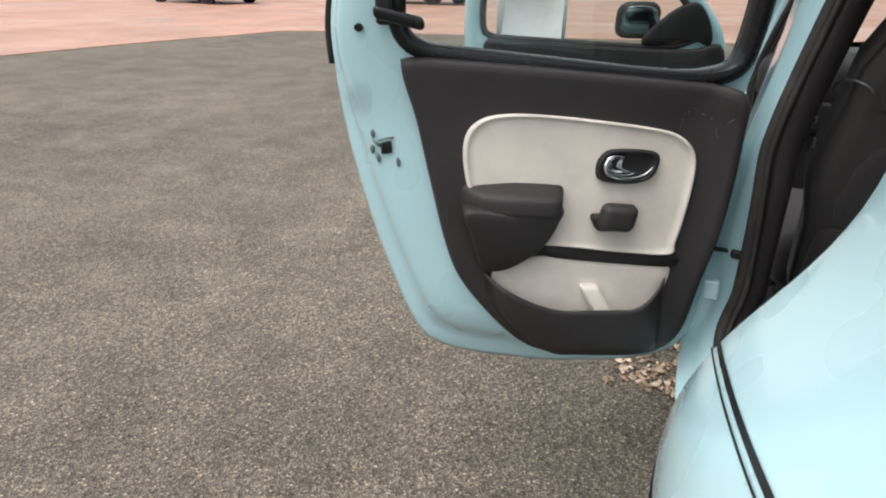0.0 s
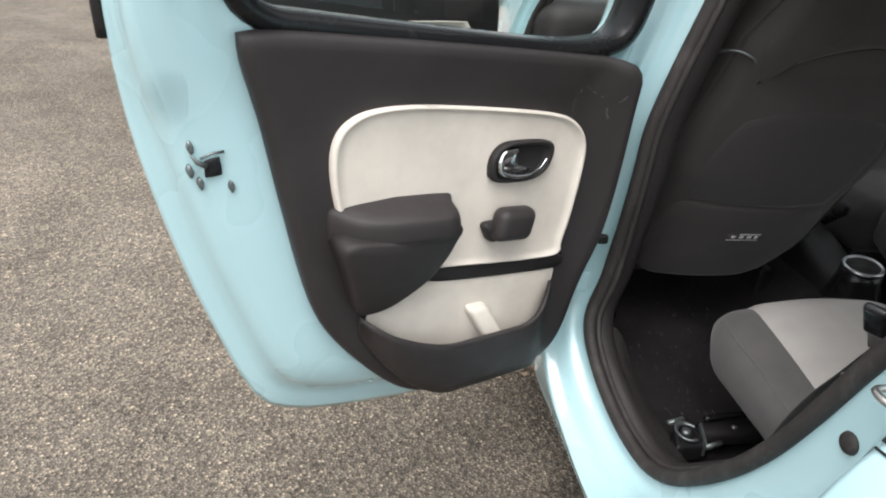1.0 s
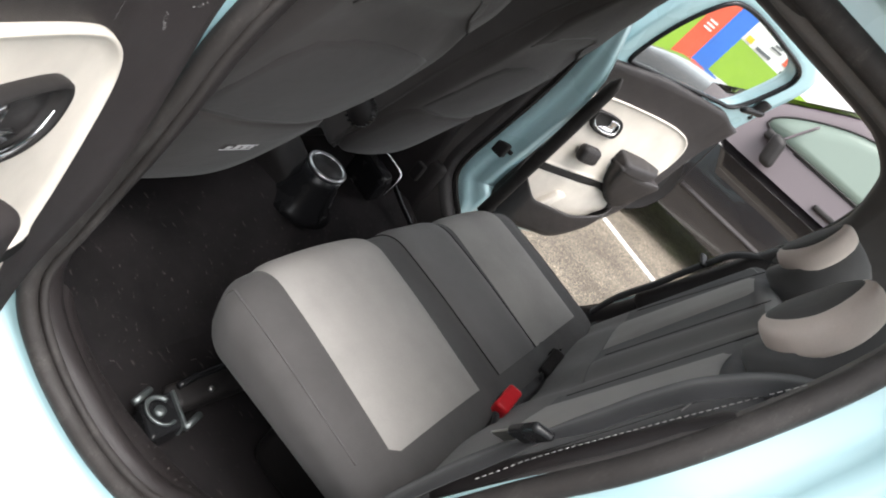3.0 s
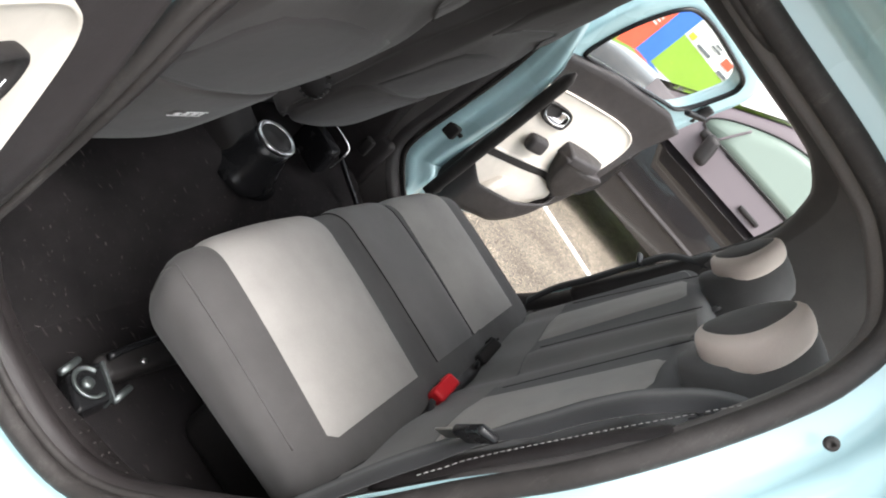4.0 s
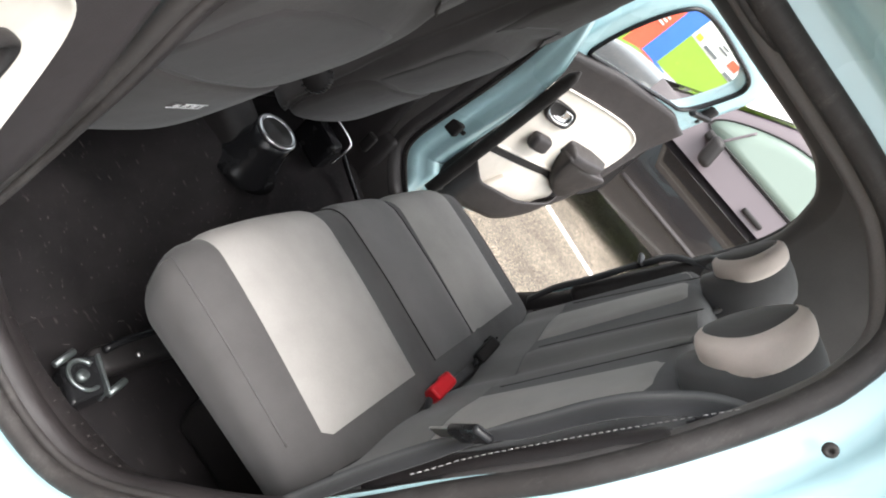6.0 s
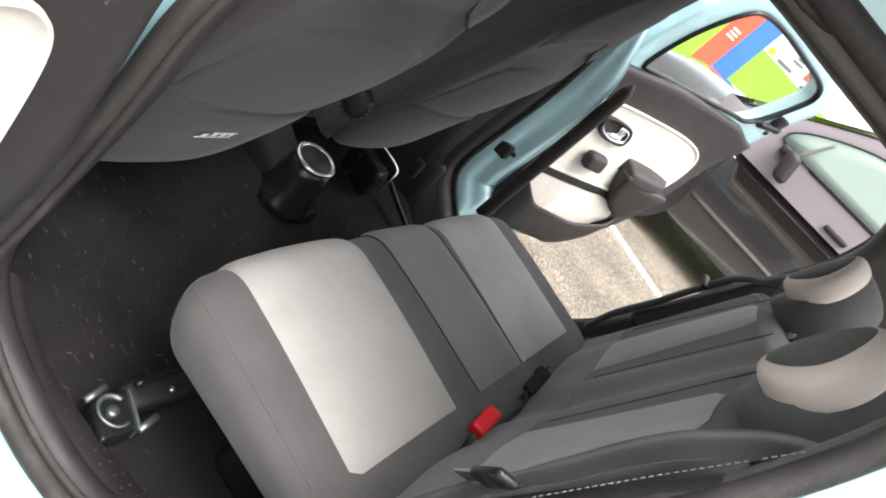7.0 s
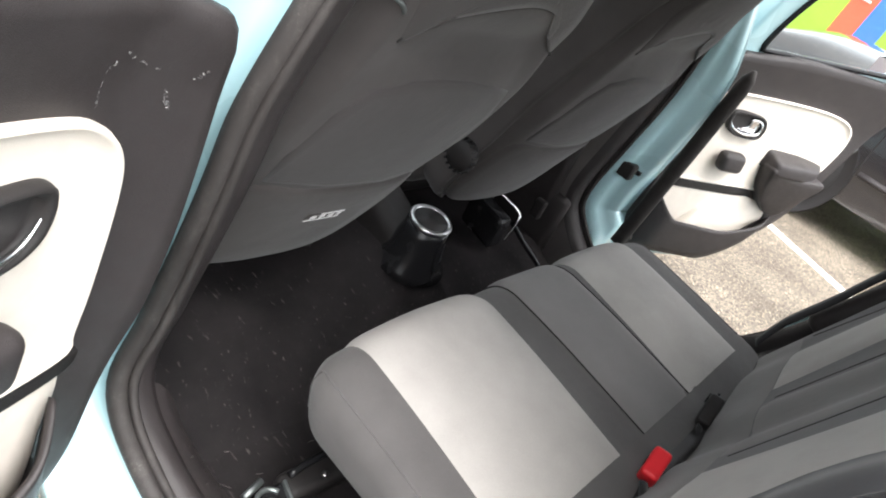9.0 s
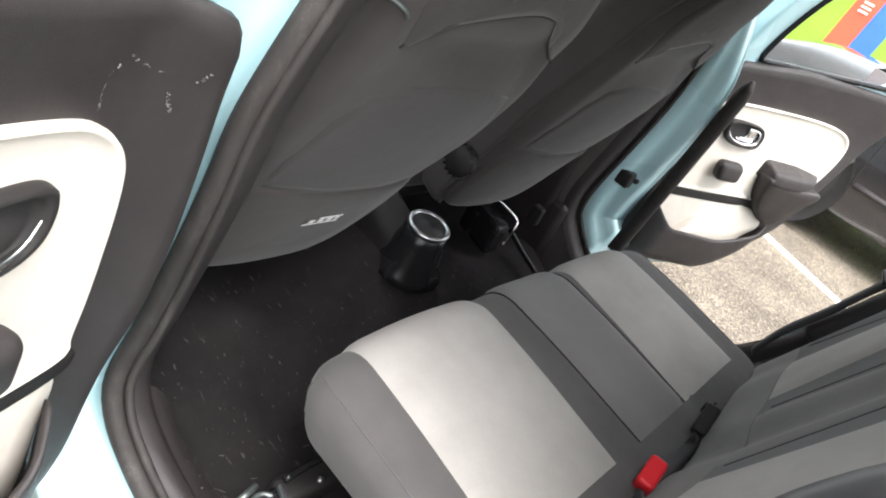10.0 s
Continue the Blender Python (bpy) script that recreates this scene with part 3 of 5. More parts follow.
part("front_bumper", rbox((1.40, 0.25, 0.50), 0.09, (0, 1.95, 0.48), None, 0.15), PAINT, CAR)


def screen_pt(u, v):
    y = 1.08 - 0.66 * v
    z = 0.95 + 0.43 * v
    return Vector((u * (0.64 - 0.10 * v), y - 0.10 * u * u, z))


clear_shadow(part("windscreen", skin([[screen_pt(-1 + j / 8, v / 8) for j in range(17)] for v in range(9)], False), GLASS, CAR))

# stripe decals on the rear wing
for s in (-1, 1):
    for off, wd in ((0.0, 0.0030), (-0.0095, 0.0012)):
        rows = []
        for i in range(20):
            y = -0.735 - 0.42 * i / 19
            z0 = 0.785 + off + 0.048 * (i / 19)
            rows.append([Vector((s * (skin_x(y, z) + 0.0015), y, z)) for z in (z0 - wd, z0, z0 + wd)])
        part("side_stripe", skin(rows, False), GLOSS, CAR, "thin black coach line")

# rubber plugs, strikers and check straps on the jambs
def jamb_x(y, z):
    return seal_x(y, z) + 0.006


for s in (-1, 1):
    for y, z, r in ((-0.592, 0.645, 0.012),):
        part("jamb_plug", lathe([(r, 0.0), (r * 1.15, s * 0.003), (r * 1.0, s * 0.007), (r * 0.4, s * 0.008)], (s * (jamb_x(y, z) - 0.004), y, z), 'X', 20), RUBBER, CAR, "round black rubber plug")
    part("jamb_plug", lathe([(0.0055, 0.0), (0.0066, s * 0.003), (0.0058, s * 0.006), (0.0022, s * 0.0065), (0.002, s * 0.0045)], (s * 0.543, -0.711, 1.028), 'X', 20), RUBBER, CAR, "round black rubber plug")
    y, z = -0.634, 0.742
    x = jamb_x(y, z)
    st = part("door_striker", rbox((0.005, 0.05, 0.035), 0.002, (s * x, y, z)), STEEL, CAR, "steel door striker loop")
    part("loop", tube(spline([(s * x, y - 0.014, z), (s * (x + 0.03), y - 0.014, z), (s * (x + 0.036), y, z), (s * (x + 0.03), y + 0.014, z), (s * x, y + 0.014, z)], 24, False), 0.0045), STEEL, st)
    if s < 0:
        strap = part("check_strap", rbox((0.024, 0.030, 0.020), 0.007, (-0.640, 0.018, 0.604)), BLACK, CAR, "black door check strap")
        part("arm", rbox((0.05, 0.008, 0.009), 0.003, (-0.668, 0.022, 0.606)), BLACK, strap)
    if s > 0:
        strap = part("check_strap", rbox((0.030, 0.040, 0.042), 0.006, (0.645, 0.020, 0.603)), BLACK, CAR, "black door check strap")
        part("arm", rbox((0.06, 0.012, 0.012), 0.003, (0.685, -0.004, 0.606)), BLACK, strap)
        part("jamb_plug", lathe([(0.010, 0.0), (0.012, 0.004), (0.009, 0.007), (0.002, 0.008)], (0.652, 0.055, 0.45), 'X', 16), RUBBER, CAR)

# ---- doors ----
LEFT_DOOR = (-1, (0.7096, -0.0575), radians(23.1), 0.20)
RIGHT_DOOR = (1, (0.66, 0.0), radians(30.0), 0.30, 0.004)


def door_map(s, hinge, a, lean=0.42, lift=0.0):
    """Door coordinates (along from the hinge, height, depth towards the cabin) to the world; the upper door leans in."""
    def f(u, z, w=0.0):
        t = max(0.0, z - 0.86)
        w = w + lean * t * t / (t + 0.12)
        x = hinge[0] + u * math.cos(a) - w * math.sin(a)
        y = hinge[1] - u * math.sin(a) - w * math.cos(a)
        return Vector((s * x, y, z + lift))
    return f


REAR_DOOR = [(-0.045, 0.47), (-0.02, 0.385), (0.06, 0.345), (0.25, 0.338), (0.42, 0.36), (0.51, 0.385), (0.565, 0.43), (0.62, 0.57), (0.66, 0.70), (0.695, 0.85), (0.712, 0.98), (0.712, 1.08),
             (0.68, 1.19), (0.61, 1.27), (0.46, 1.31), (0.22, 1.335), (0.0, 1.34), (-0.07, 1.30), (-0.065, 1.15), (-0.055, 0.98), (-0.05, 0.75), (-0.05, 0.60)]
REAR_WINDOW = [(-0.035, 1.04), (-0.02, 0.985), (0.03, 0.966), (0.12, 0.966), (0.30, 0.985), (0.50, 1.008), (0.55, 1.017), (0.585, 1.045), (0.592, 1.10), (0.575, 1.17), (0.53, 1.225), (0.45, 1.25), (0.20, 1.275), (0.02, 1.28), (-0.035, 1.25), (-0.04, 1.15)]
REAR_DOOR_RIGHT = [(-0.045, 0.47), (-0.02, 0.385), (0.06, 0.345), (0.25, 0.338), (0.42, 0.36), (0.51, 0.385), (0.565, 0.43), (0.62, 0.57), (0.66, 0.70), (0.685, 0.85), (0.700, 0.98), (0.712, 1.09),
                   (0.733, 1.19), (0.715, 1.25), (0.64, 1.295), (0.48, 1.315), (0.30, 1.32), (0.17, 1.31), (0.10, 1.25), (0.05, 1.15), (-0.04, 1.02), (-0.05, 0.75), (-0.05, 0.60)]
REAR_WINDOW_RIGHT = [(0.109, 0.990), (0.113, 1.068), (0.133, 1.149), (0.169, 1.220), (0.212, 1.245), (0.307, 1.252), (0.45, 1.246), (0.574, 1.236), (0.620, 1.213), (0.625, 1.176), (0.594, 1.088), (0.556, 1.046), (0.494, 1.036), (0.325, 1.011), (0.186, 0.991), (0.125, 0.982)]
REAR_PANEL = [(0.598, 0.985), (0.575, 1.004), (0.40, 0.992), (0.09, 0.962), (0.0, 0.951), (-0.028, 0.935), (-0.036, 0.90), (-0.026, 0.74), (-0.004, 0.59), (0.020, 0.455), (0.080, 0.402), (0.20, 0.397), (0.30, 0.408),
              (0.365, 0.437), (0.43, 0.50), (0.49, 0.58), (0.52, 0.66), (0.548, 0.78), (0.572, 0.89)]
WHITE_UP = [(0.487, 0.83), (0.481, 0.87), (0.460, 0.893), (0.425, 0.904), (0.358, 0.905), (0.237, 0.893), (0.12, 0.876), (0.074, 0.860), (0.047, 0.830), (0.042, 0.785), (0.052, 0.70), (0.063, 0.650), (0.068, 0.628),
            (0.15, 0.632), (0.29, 0.648), (0.40, 0.66), (0.455, 0.70), (0.478, 0.77)]
WHITE_LOW = [(0.069, 0.604), (0.15, 0.610), (0.31, 0.626), (0.40, 0.615), (0.428, 0.58), (0.40, 0.545), (0.37, 0.50), (0.30, 0.445), (0.2, 0.43), (0.11, 0.435), (0.088, 0.47), (0.078, 0.53)]
ARM_LOW = [(0.484, 0.738), (0.40, 0.733), (0.305, 0.742), (0.306, 0.71), (0.322, 0.672), (0.345, 0.642), (0.395, 0.607), (0.432, 0.600), (0.452, 0.614), (0.472, 0.68)]


def mid(loop):
    return (sum(p[0] for p in loop) / len(loop), sum(p[1] for p in loop) / len(loop))


def frame_rings(f, outer, window, c, layers, n=140):
    """Rings between a window opening and the door's outline; layers of (0 at the window .. 1 at the edge, depth)."""
    ang = [2 * math.pi * i / n for i in range(n)]
    o, w = cast(spline(outer, 200), c, ang), cast(spline(window, 200), c, ang)
    return skin([[f(*(a.lerp(b, k)), d) for a, b in zip(w, o)] for k, d in layers])


def rear_door(s):
    hung = door_map(*(LEFT_DOOR if s < 0 else RIGHT_DOOR))

    def f(u, z, w=0.0):
        if s > 0 and u < 0.07:
            u = 0.07 + (u - 0.07) * 0.25
        return hung(u, z, w)
    outline, glazing = (REAR_DOOR, REAR_WINDOW) if s < 0 else (REAR_DOOR_RIGHT, REAR_WINDOW_RIGHT)
    reveal = 0.0 if s < 0 else 0.14
    door = part("rear_door", frame_rings(f, outline, glazing, (0.28, 1.11) if s < 0 else (0.35, 1.12), [
        (reveal, -0.062), (0.0, -0.026), (0.0, -0.020), (0.06, -0.014), (0.30, -0.014), (0.55, -0.014), (0.80, -0.016), (0.86, -0.022), (0.895, -0.040), (0.915, -0.062), (0.95, -0.068), (0.985, -0.070), (1.0, -0.076),
        (0.99, -0.084), (0.93, -0.090), (0.7, -0.098), (0.4, -0.096), (0.15 + reveal, -0.085), (0.02 + reveal, -0.078), (reveal, -0.062)]), PAINT, CAR, "open light blue rear door with cream and black trim")
    # window rubber and pane
    wl = spline(glazing, 130)
    rim = ((-0.004, -0.070), (-0.014, -0.050), (-0.014, -0.012), (-0.008, -0.003), (0.004, -0.001), (0.014, -0.004), (0.018, -0.012), (0.018, -0.024)) if s < 0 else ((0.0, -0.024), (-0.003, -0.020), (-0.003, -0.012), (0.0, -0.006), (0.004, -0.005), (0.008, -0.008), (0.010, -0.012), (0.010, -0.024))
    part("window_seal", skin([[f(p[0], p[1], w) for p in grow(wl, d)] for d, w in rim]), GLOSS, door, "black window rubber")
    edge = [p for p in spline(outline, 200) if p[0] > 0.60 and p[1] > 0.985]
    if s < 0:
        part("edge_moulding", tube([f(p[0] + 0.003, p[1], -0.082) for p in edge], 0.008, False, 8), BLACK, door, "black outer edge moulding")
    c = mid(glazing)
    pane = spline([(c[0] + (p[0] - c[0]) * 1.01, c[1] + (p[1] - c[1]) * 1.01) for p in glazing], 70)
    clear_shadow(part("window_pane", skin([[f(c[0] + (p[0] - c[0]) * k, c[1] + (p[1] - c[1]) * k, -0.040 if s < 0 else -0.018) for p in pane] for k in (1.0, 0.8, 0.6, 0.4, 0.2, 0.02)]), GLASS, door))
    part("window_catch", rbox((0.028, 0.05, 0.030), 0.009, (0.615, 1.085 if s < 0 else 1.095, 0.0), lambda p: f(p[0] + (0.0 if s < 0 else 0.012), p[1], p[2] + 0.004)), BLACK, door, "black pop-out window catch")
    part("catch_lever", rbox((0.085, 0.022, 0.022), 0.009, (0.590, 1.075, 0.022), lambda p: f(p[0], p[1] + 0.25 * (p[0] - 0.6), p[2])), GLOSS, door)
    # black inner panel with a rounded border
    shut, wide = f, 0.982 if s < 0 else 1.10

    def f(u, z, w=0.0):
        if s < 0:
            w = w + 0.028 * ease((0.035 - u) / 0.06) * ease((z - 0.46) / 0.2)
        else:
            z = z + 0.024 * ease(u / 0.25) * ease((0.58 - u) / 0.1) * ease((z - 0.93) / 0.05)
        return shut(u * wide, z, w)
    pl = spline(REAR_PANEL, 130)
    c = mid(REAR_PANEL)
    part("inner_panel", pad(pl, c, [(0.985, -0.016), (1.0, -0.012), (1.004, -0.002), (0.995, 0.008), (0.975, 0.013), (0.93, 0.014), (0.8, 0.012), (0.5, 0.010), (0.2, 0.010)], f), TRIM, door, "dark grey grained door card")
    # cream insert: rolled rim and flat field
    wp = spline([(u + (0.0 if s < 0 else 0.018 * ease((u - 0.38) / 0.10)), z) for u, z in WHITE_UP], 130)
    c = mid(WHITE_UP)
    part("upper_insert", pad(wp, c, [(1.0, 0.008), (1.002, 0.015), (0.99, 0.021), (0.975, 0.0225), (0.962, 0.021), (0.95, 0.0182), (0.90, 0.0172), (0.6, 0.0168), (0.3, 0.0168)], f), CREAM, door, "cream plastic door insert with a raised rim")
    wp = spline(WHITE_LOW, 90)
    c = mid(WHITE_LOW)
    part("lower_insert", pad(wp, c, [(1.0, 0.004), (1.0, 0.012), (0.985, 0.0145), (0.8, 0.0145), (0.4, 0.0145)], f), CREAM, door, "cream plastic pocket back")
    part("divider", pad(spline([(0.060, 0.603), (0.058, 0.627), (0.15, 0.633), (0.31, 0.650), (0.32, 0.628), (0.15, 0.608)], 60), (0.19, 0.62), [(1.0, 0.010), (1.0, 0.015), (0.98, 0.0175), (0.5, 0.0175)], f), BLACK, door)
    # pocket: a bowed wall in front of the lower insert
    rows = []
    for i in range(41):
        u = 0.076 + 0.364 * i / 40
        e = math.sin(min(1.0, min(i + 1.5, 41.5 - i) / 7.0) * math.pi / 2)
        left = max(0.0, (i - 22) / 18.0)
        bottom = 0.409 + 0.145 * left ** 1.7
        top = 0.524 + 0.056 * max(0.0, (8 - i) / 8.0) ** 1.6 + 0.072 * left ** 1.6
        d = 0.010 + 0.042 * e
        rows.append([f(u, z, w) for z, w in ((bottom + 0.004, 0.004), (bottom, 0.4 * d), (bottom + 0.010, 0.75 * d), (bottom + 0.035, 0.93 * d), (top - 0.012, d), (top - 0.003, d + 0.001), (top, d - 0.003), (top - 0.003, d - 0.008), (top - 0.02, d - 0.009), (bottom + 0.03, d - 0.012), (bottom + 0.014, 0.006))])
    part("pocket", skin(rows, True, True, True), TRIM, door, "dark grey moulded door pocket")
    part("pocket_rib", rbox((0.040, 0.095, 0.034), 0.010, (0.204, 0.520, 0.022), lambda p: f(p[0] + 0.60 * (p[1] - 0.520), p[1], p[2] - 0.10 * (p[1] - 0.50))), CREAM, door, "cream rib inside the pocket")
    # armrest: padded top and a tapering grip below
    top_loop = spline([(0.486, 0.006), (0.478, 0.028), (0.452, 0.052), (0.41, 0.066), (0.36, 0.071), (0.318, 0.070), (0.303, 0.060), (0.299, 0.030), (0.299, 0.006), (0.40, 0.004)], 90)
    part("armrest", pad(top_loop, (0.385, 0.032), [(0.93, 0.727), (0.99, 0.729), (1.0, 0.735), (1.0, 0.754), (0.99, 0.763), (0.96, 0.769), (0.90, 0.7715), (0.6, 0.773), (0.2, 0.7735)], lambda u, w, z: f(u, z + 0.30 * (0.032 - w) * ease((z - 0.735) / 0.03) - 0.05 * abs(u - 0.39), w)), TRIM, door, "dark grey padded armrest")
    al = spline(ARM_LOW, 90)
    c = mid(ARM_LOW)
    part("grip", pad(al, c, [(1.0, 0.004), (1.0, 0.045), (0.99, 0.060), (0.965, 0.067), (0.90, 0.070), (0.6, 0.071), (0.2, 0.071)], lambda u, z, w: f(u, z, w * (0.42 + 0.58 * min(1.0, max(0.0, (z - 0.60) / 0.14)) ** 0.8))), TRIM, door, "dark grey pull handle under the armrest")
    # release lever in its bezel
    bez = spline([(0.235, 0.803), (0.231, 0.787), (0.212, 0.779), (0.158, 0.777), (0.127, 0.791), (0.117, 0.820), (0.128, 0.835), (0.172, 0.840), (0.213, 0.838), (0.231, 0.822)], 70)
    c = (0.176, 0.808)
    part("release_bezel", pad(bez, c, [(1.0, 0.012), (1.02, 0.021), (1.0, 0.027), (0.94, 0.030), (0.86, 0.029), (0.80, 0.025), (0.78, 0.0200), (0.70, 0.0192), (0.3, 0.0190)], f), BLACK, door, "black bezel of the door release")
    lev = spline([(0.186, 0.829), (0.212, 0.826), (0.220, 0.808), (0.212, 0.793), (0.175, 0.786), (0.143, 0.793), (0.125, 0.811)], 40, False)
    part("release_lever", tube([f(p[0], p[1], 0.024 + 0.005 * math.sin(math.pi * i / 39)) for i, p in enumerate(lev)], [0.0022 + 0.0034 * math.sin(math.pi * min(1.0, i / 36)) for i in range(40)], False, 10, 0.7), CHROME, door, "chrome release lever")
    part("lever_root", pad(spline([(0.184, 0.828), (0.210, 0.824), (0.217, 0.808), (0.210, 0.795), (0.180, 0.790), (0.158, 0.795), (0.180, 0.802), (0.186, 0.814)], 50), (0.199, 0.808), [(1.0, 0.016), (1.0, 0.0225), (0.93, 0.025), (0.6, 0.0215), (0.3, 0.0205)], f), CHROME, door)
    # window crank knob and spindle
    part("crank_spindle", rbox((0.046, 0.036, 0.022), 0.011, (0.212, 0.699, 0.024), lambda p: f(p[0] + 0.5 * (p[1] - 0.699), p[1], p[2]), 0.01), BLACK, door, "black crank root")
    part("crank_knob", rbox((0.070, 0.052, 0.036), 0.015, (0.190, 0.714, 0.038), lambda p: f(p[0] - 0.2 * (p[1] - 0.714), p[1] + 0.08 * (p[0] - 0.195), p[2])), TRIM, door, "dark grey window crank knob")
    # latch slot, screws and holes on the shut face
    f = shut
    part("latch", pad([Vector(p) for p in ((0.629, 0.847), (0.620, 0.850), (0.611, 0.851), (0.609, 0.840), (0.609, 0.829), (0.619, 0.827), (0.629, 0.827))], (0.619, 0.839), [(1.0, -0.016), (1.0, -0.0115), (0.8, -0.011), (0.4, -0.011)], f), GLOSS, door, "black latch slot")
    part("latch_claw", tube([f(u, z, -0.0105) for u, z in ((0.645, 0.858), (0.638, 0.848), (0.627, 0.842))], [0.001, 0.003, 0.0035]), GREY_METAL, door, "dull steel latch claw")
    part("latch_slit", tube([f(u, z, -0.0115) for u, z in ((0.634, 0.852), (0.620, 0.857), (0.605, 0.858))], 0.0018), GREY_METAL, door)
    for u, z in ((0.644, 0.866), (0.646, 0.836), (0.635, 0.819), (0.598, 0.811)):
        part("latch_screw", pad(spline([(u + 0.004, z), (u + 0.001, z + 0.009), (u - 0.004, z), (u - 0.001, z - 0.009)], 16), (u, z), [(1.0, -0.022), (1.0, -0.0125), (0.7, -0.011), (0.2, -0.0115)], f), GREY_METAL, door)
    part("door_hole", pad(spline([(0.668, 1.055), (0.660, 1.063), (0.652, 1.055), (0.660, 1.047)], 16), (0.660, 1.055), [(1.0, -0.02), (1.0, -0.0095), (0.5, -0.0092)], f), GLOSS, door)
    fl = spline([(0.690, 0.955), (0.668, 0.972), (0.645, 0.955), (0.644, 0.908), (0.660, 0.876), (0.690, 0.890)], 40)
    if s < 0:
        # thin grey translucent patch with soft edges on the shut face
        part("grey_patch", pad(fl, (0.668, 0.925), [(1.0, -0.02), (0.98, -0.0105), (0.6, -0.0095), (0.2, -0.0095)], f), GREY_PATCH, door, "soft-edged translucent grey patch")
    if s > 0:
        # soft dark lip along the hinge edge: weatherstrip, with card-edge shade coloured in black
        rows = []
        for i in range(25):
            z = 0.42 + 0.525 * i / 24
            k = (z - 0.45) / 0.5
            end = math.sqrt(max(0.03, 1 - max(0.0, (i - 22) / 2.05) ** 2))
            y0, y1 = -0.036 - 0.046 * k, -0.074 - 0.046 * k
            c, h = (y0 + y1) / 2, (y0 - y1) / 2 * end
            rows.append([Vector((0.672 + 0.010 * math.cos(t) - 0.02 * k * k, c + h * math.sin(t), z)) for t in [2 * math.pi * j / 12 for j in range(12)]])
        part("edge_lip", skin(rows, True, True, True), RUBBER, door, "black lip of weatherstrip and shaded card edge along the hinge")
    # hinges and the harness grommet at the pillar
    for z in (0.82, 0.53) if s < 0 else ():
        part("door_hinge", rbox((0.034, 0.026, 0.042), 0.006, (-0.680, -0.012, z)), PAINT_IN, door, "painted steel hinge")
    if s > 0:
        part("lower_grommet", rbox((0.024, 0.016, 0.018), 0.006, (0.722, -0.058, 0.435)), BLACK, door)
    return door


SCRATCH = [[(0.078, 0.873), (0.079, 0.885), (0.078, 0.899), (0.068, 0.909), (0.057, 0.913)], [(0.06, 0.914), (0.053, 0.909), (0.032, 0.898)], [(0.015, 0.88), (0.014, 0.87), (0.01, 0.858)], [(0.025, 0.896), (0.022, 0.895)], [(-0.008, 0.898), (0.0, 0.888)]]
GREY_METAL = vary(Mat("dull_metal", (0.18, 0.20, 0.20), 0.45, 0.8), 0.2, 50).m
for s in (-1, 1):
    dr = rear_door(s)
    if s < 0:
        sf = door_map(*LEFT_DOOR)
        random.seed(11)
        for line in SCRATCH:
            run, bits = spline(line, 40, False), []
            for k in range(0, 36, 3):
                if random.random() < 0.2:
                    continue
                dash = [(p[0] + random.uniform(-0.0018, 0.0018), p[1] + random.uniform(-0.0012, 0.0012)) for p in run[k:k + random.choice((2, 3, 4))]]
                r = random.uniform(0.0004, 0.0015)
                bits.append(tube([sf(u, z, 0.0135 + 0.028 * ease((0.035 - u / 0.982) / 0.06)) for u, z in dash], [r * random.uniform(0.4, 1.0) for p in dash], False, 5, 0.4))
            part("scuff_mark", join(*bits), SCUFF, dr, "pale broken scuff on the door card")

FD = [(-0.03, 0.50), (0.0, 0.40), (0.10, 0.36), (0.60, 0.355), (0.69, 0.40), (0.73, 0.60), (0.75, 0.90), (0.745, 1.10), (0.72, 1.25), (0.60, 1.32), (0.42, 1.33), (0.25, 1.24), (0.10, 1.10), (-0.01, 0.96), (-0.03, 0.80)]
FW = [(0.07, 0.985), (0.09, 0.955), (0.2, 0.935), (0.60, 0.955), (0.675, 0.965), (0.695, 1.0), (0.69, 1.10), (0.665, 1.22), (0.58, 1.275), (0.43, 1.28), (0.30, 1.215), (0.16, 1.09)]
FP = [(0.0, 0.93), (-0.01, 0.70), (0.02, 0.50), (0.09, 0.42), (0.35, 0.405), (0.60, 0.43), (0.64, 0.55), (0.67, 0.75), (0.69, 0.94), (0.60, 0.952), (0.30, 0.935), (0.10, 0.93)]
FI = [(0.08, 0.86), (0.06, 0.76), (0.07, 0.68), (0.3, 0.66), (0.55, 0.68), (0.60, 0.76), (0.60, 0.84), (0.56, 0.875), (0.30, 0.872), (0.12, 0.872)]


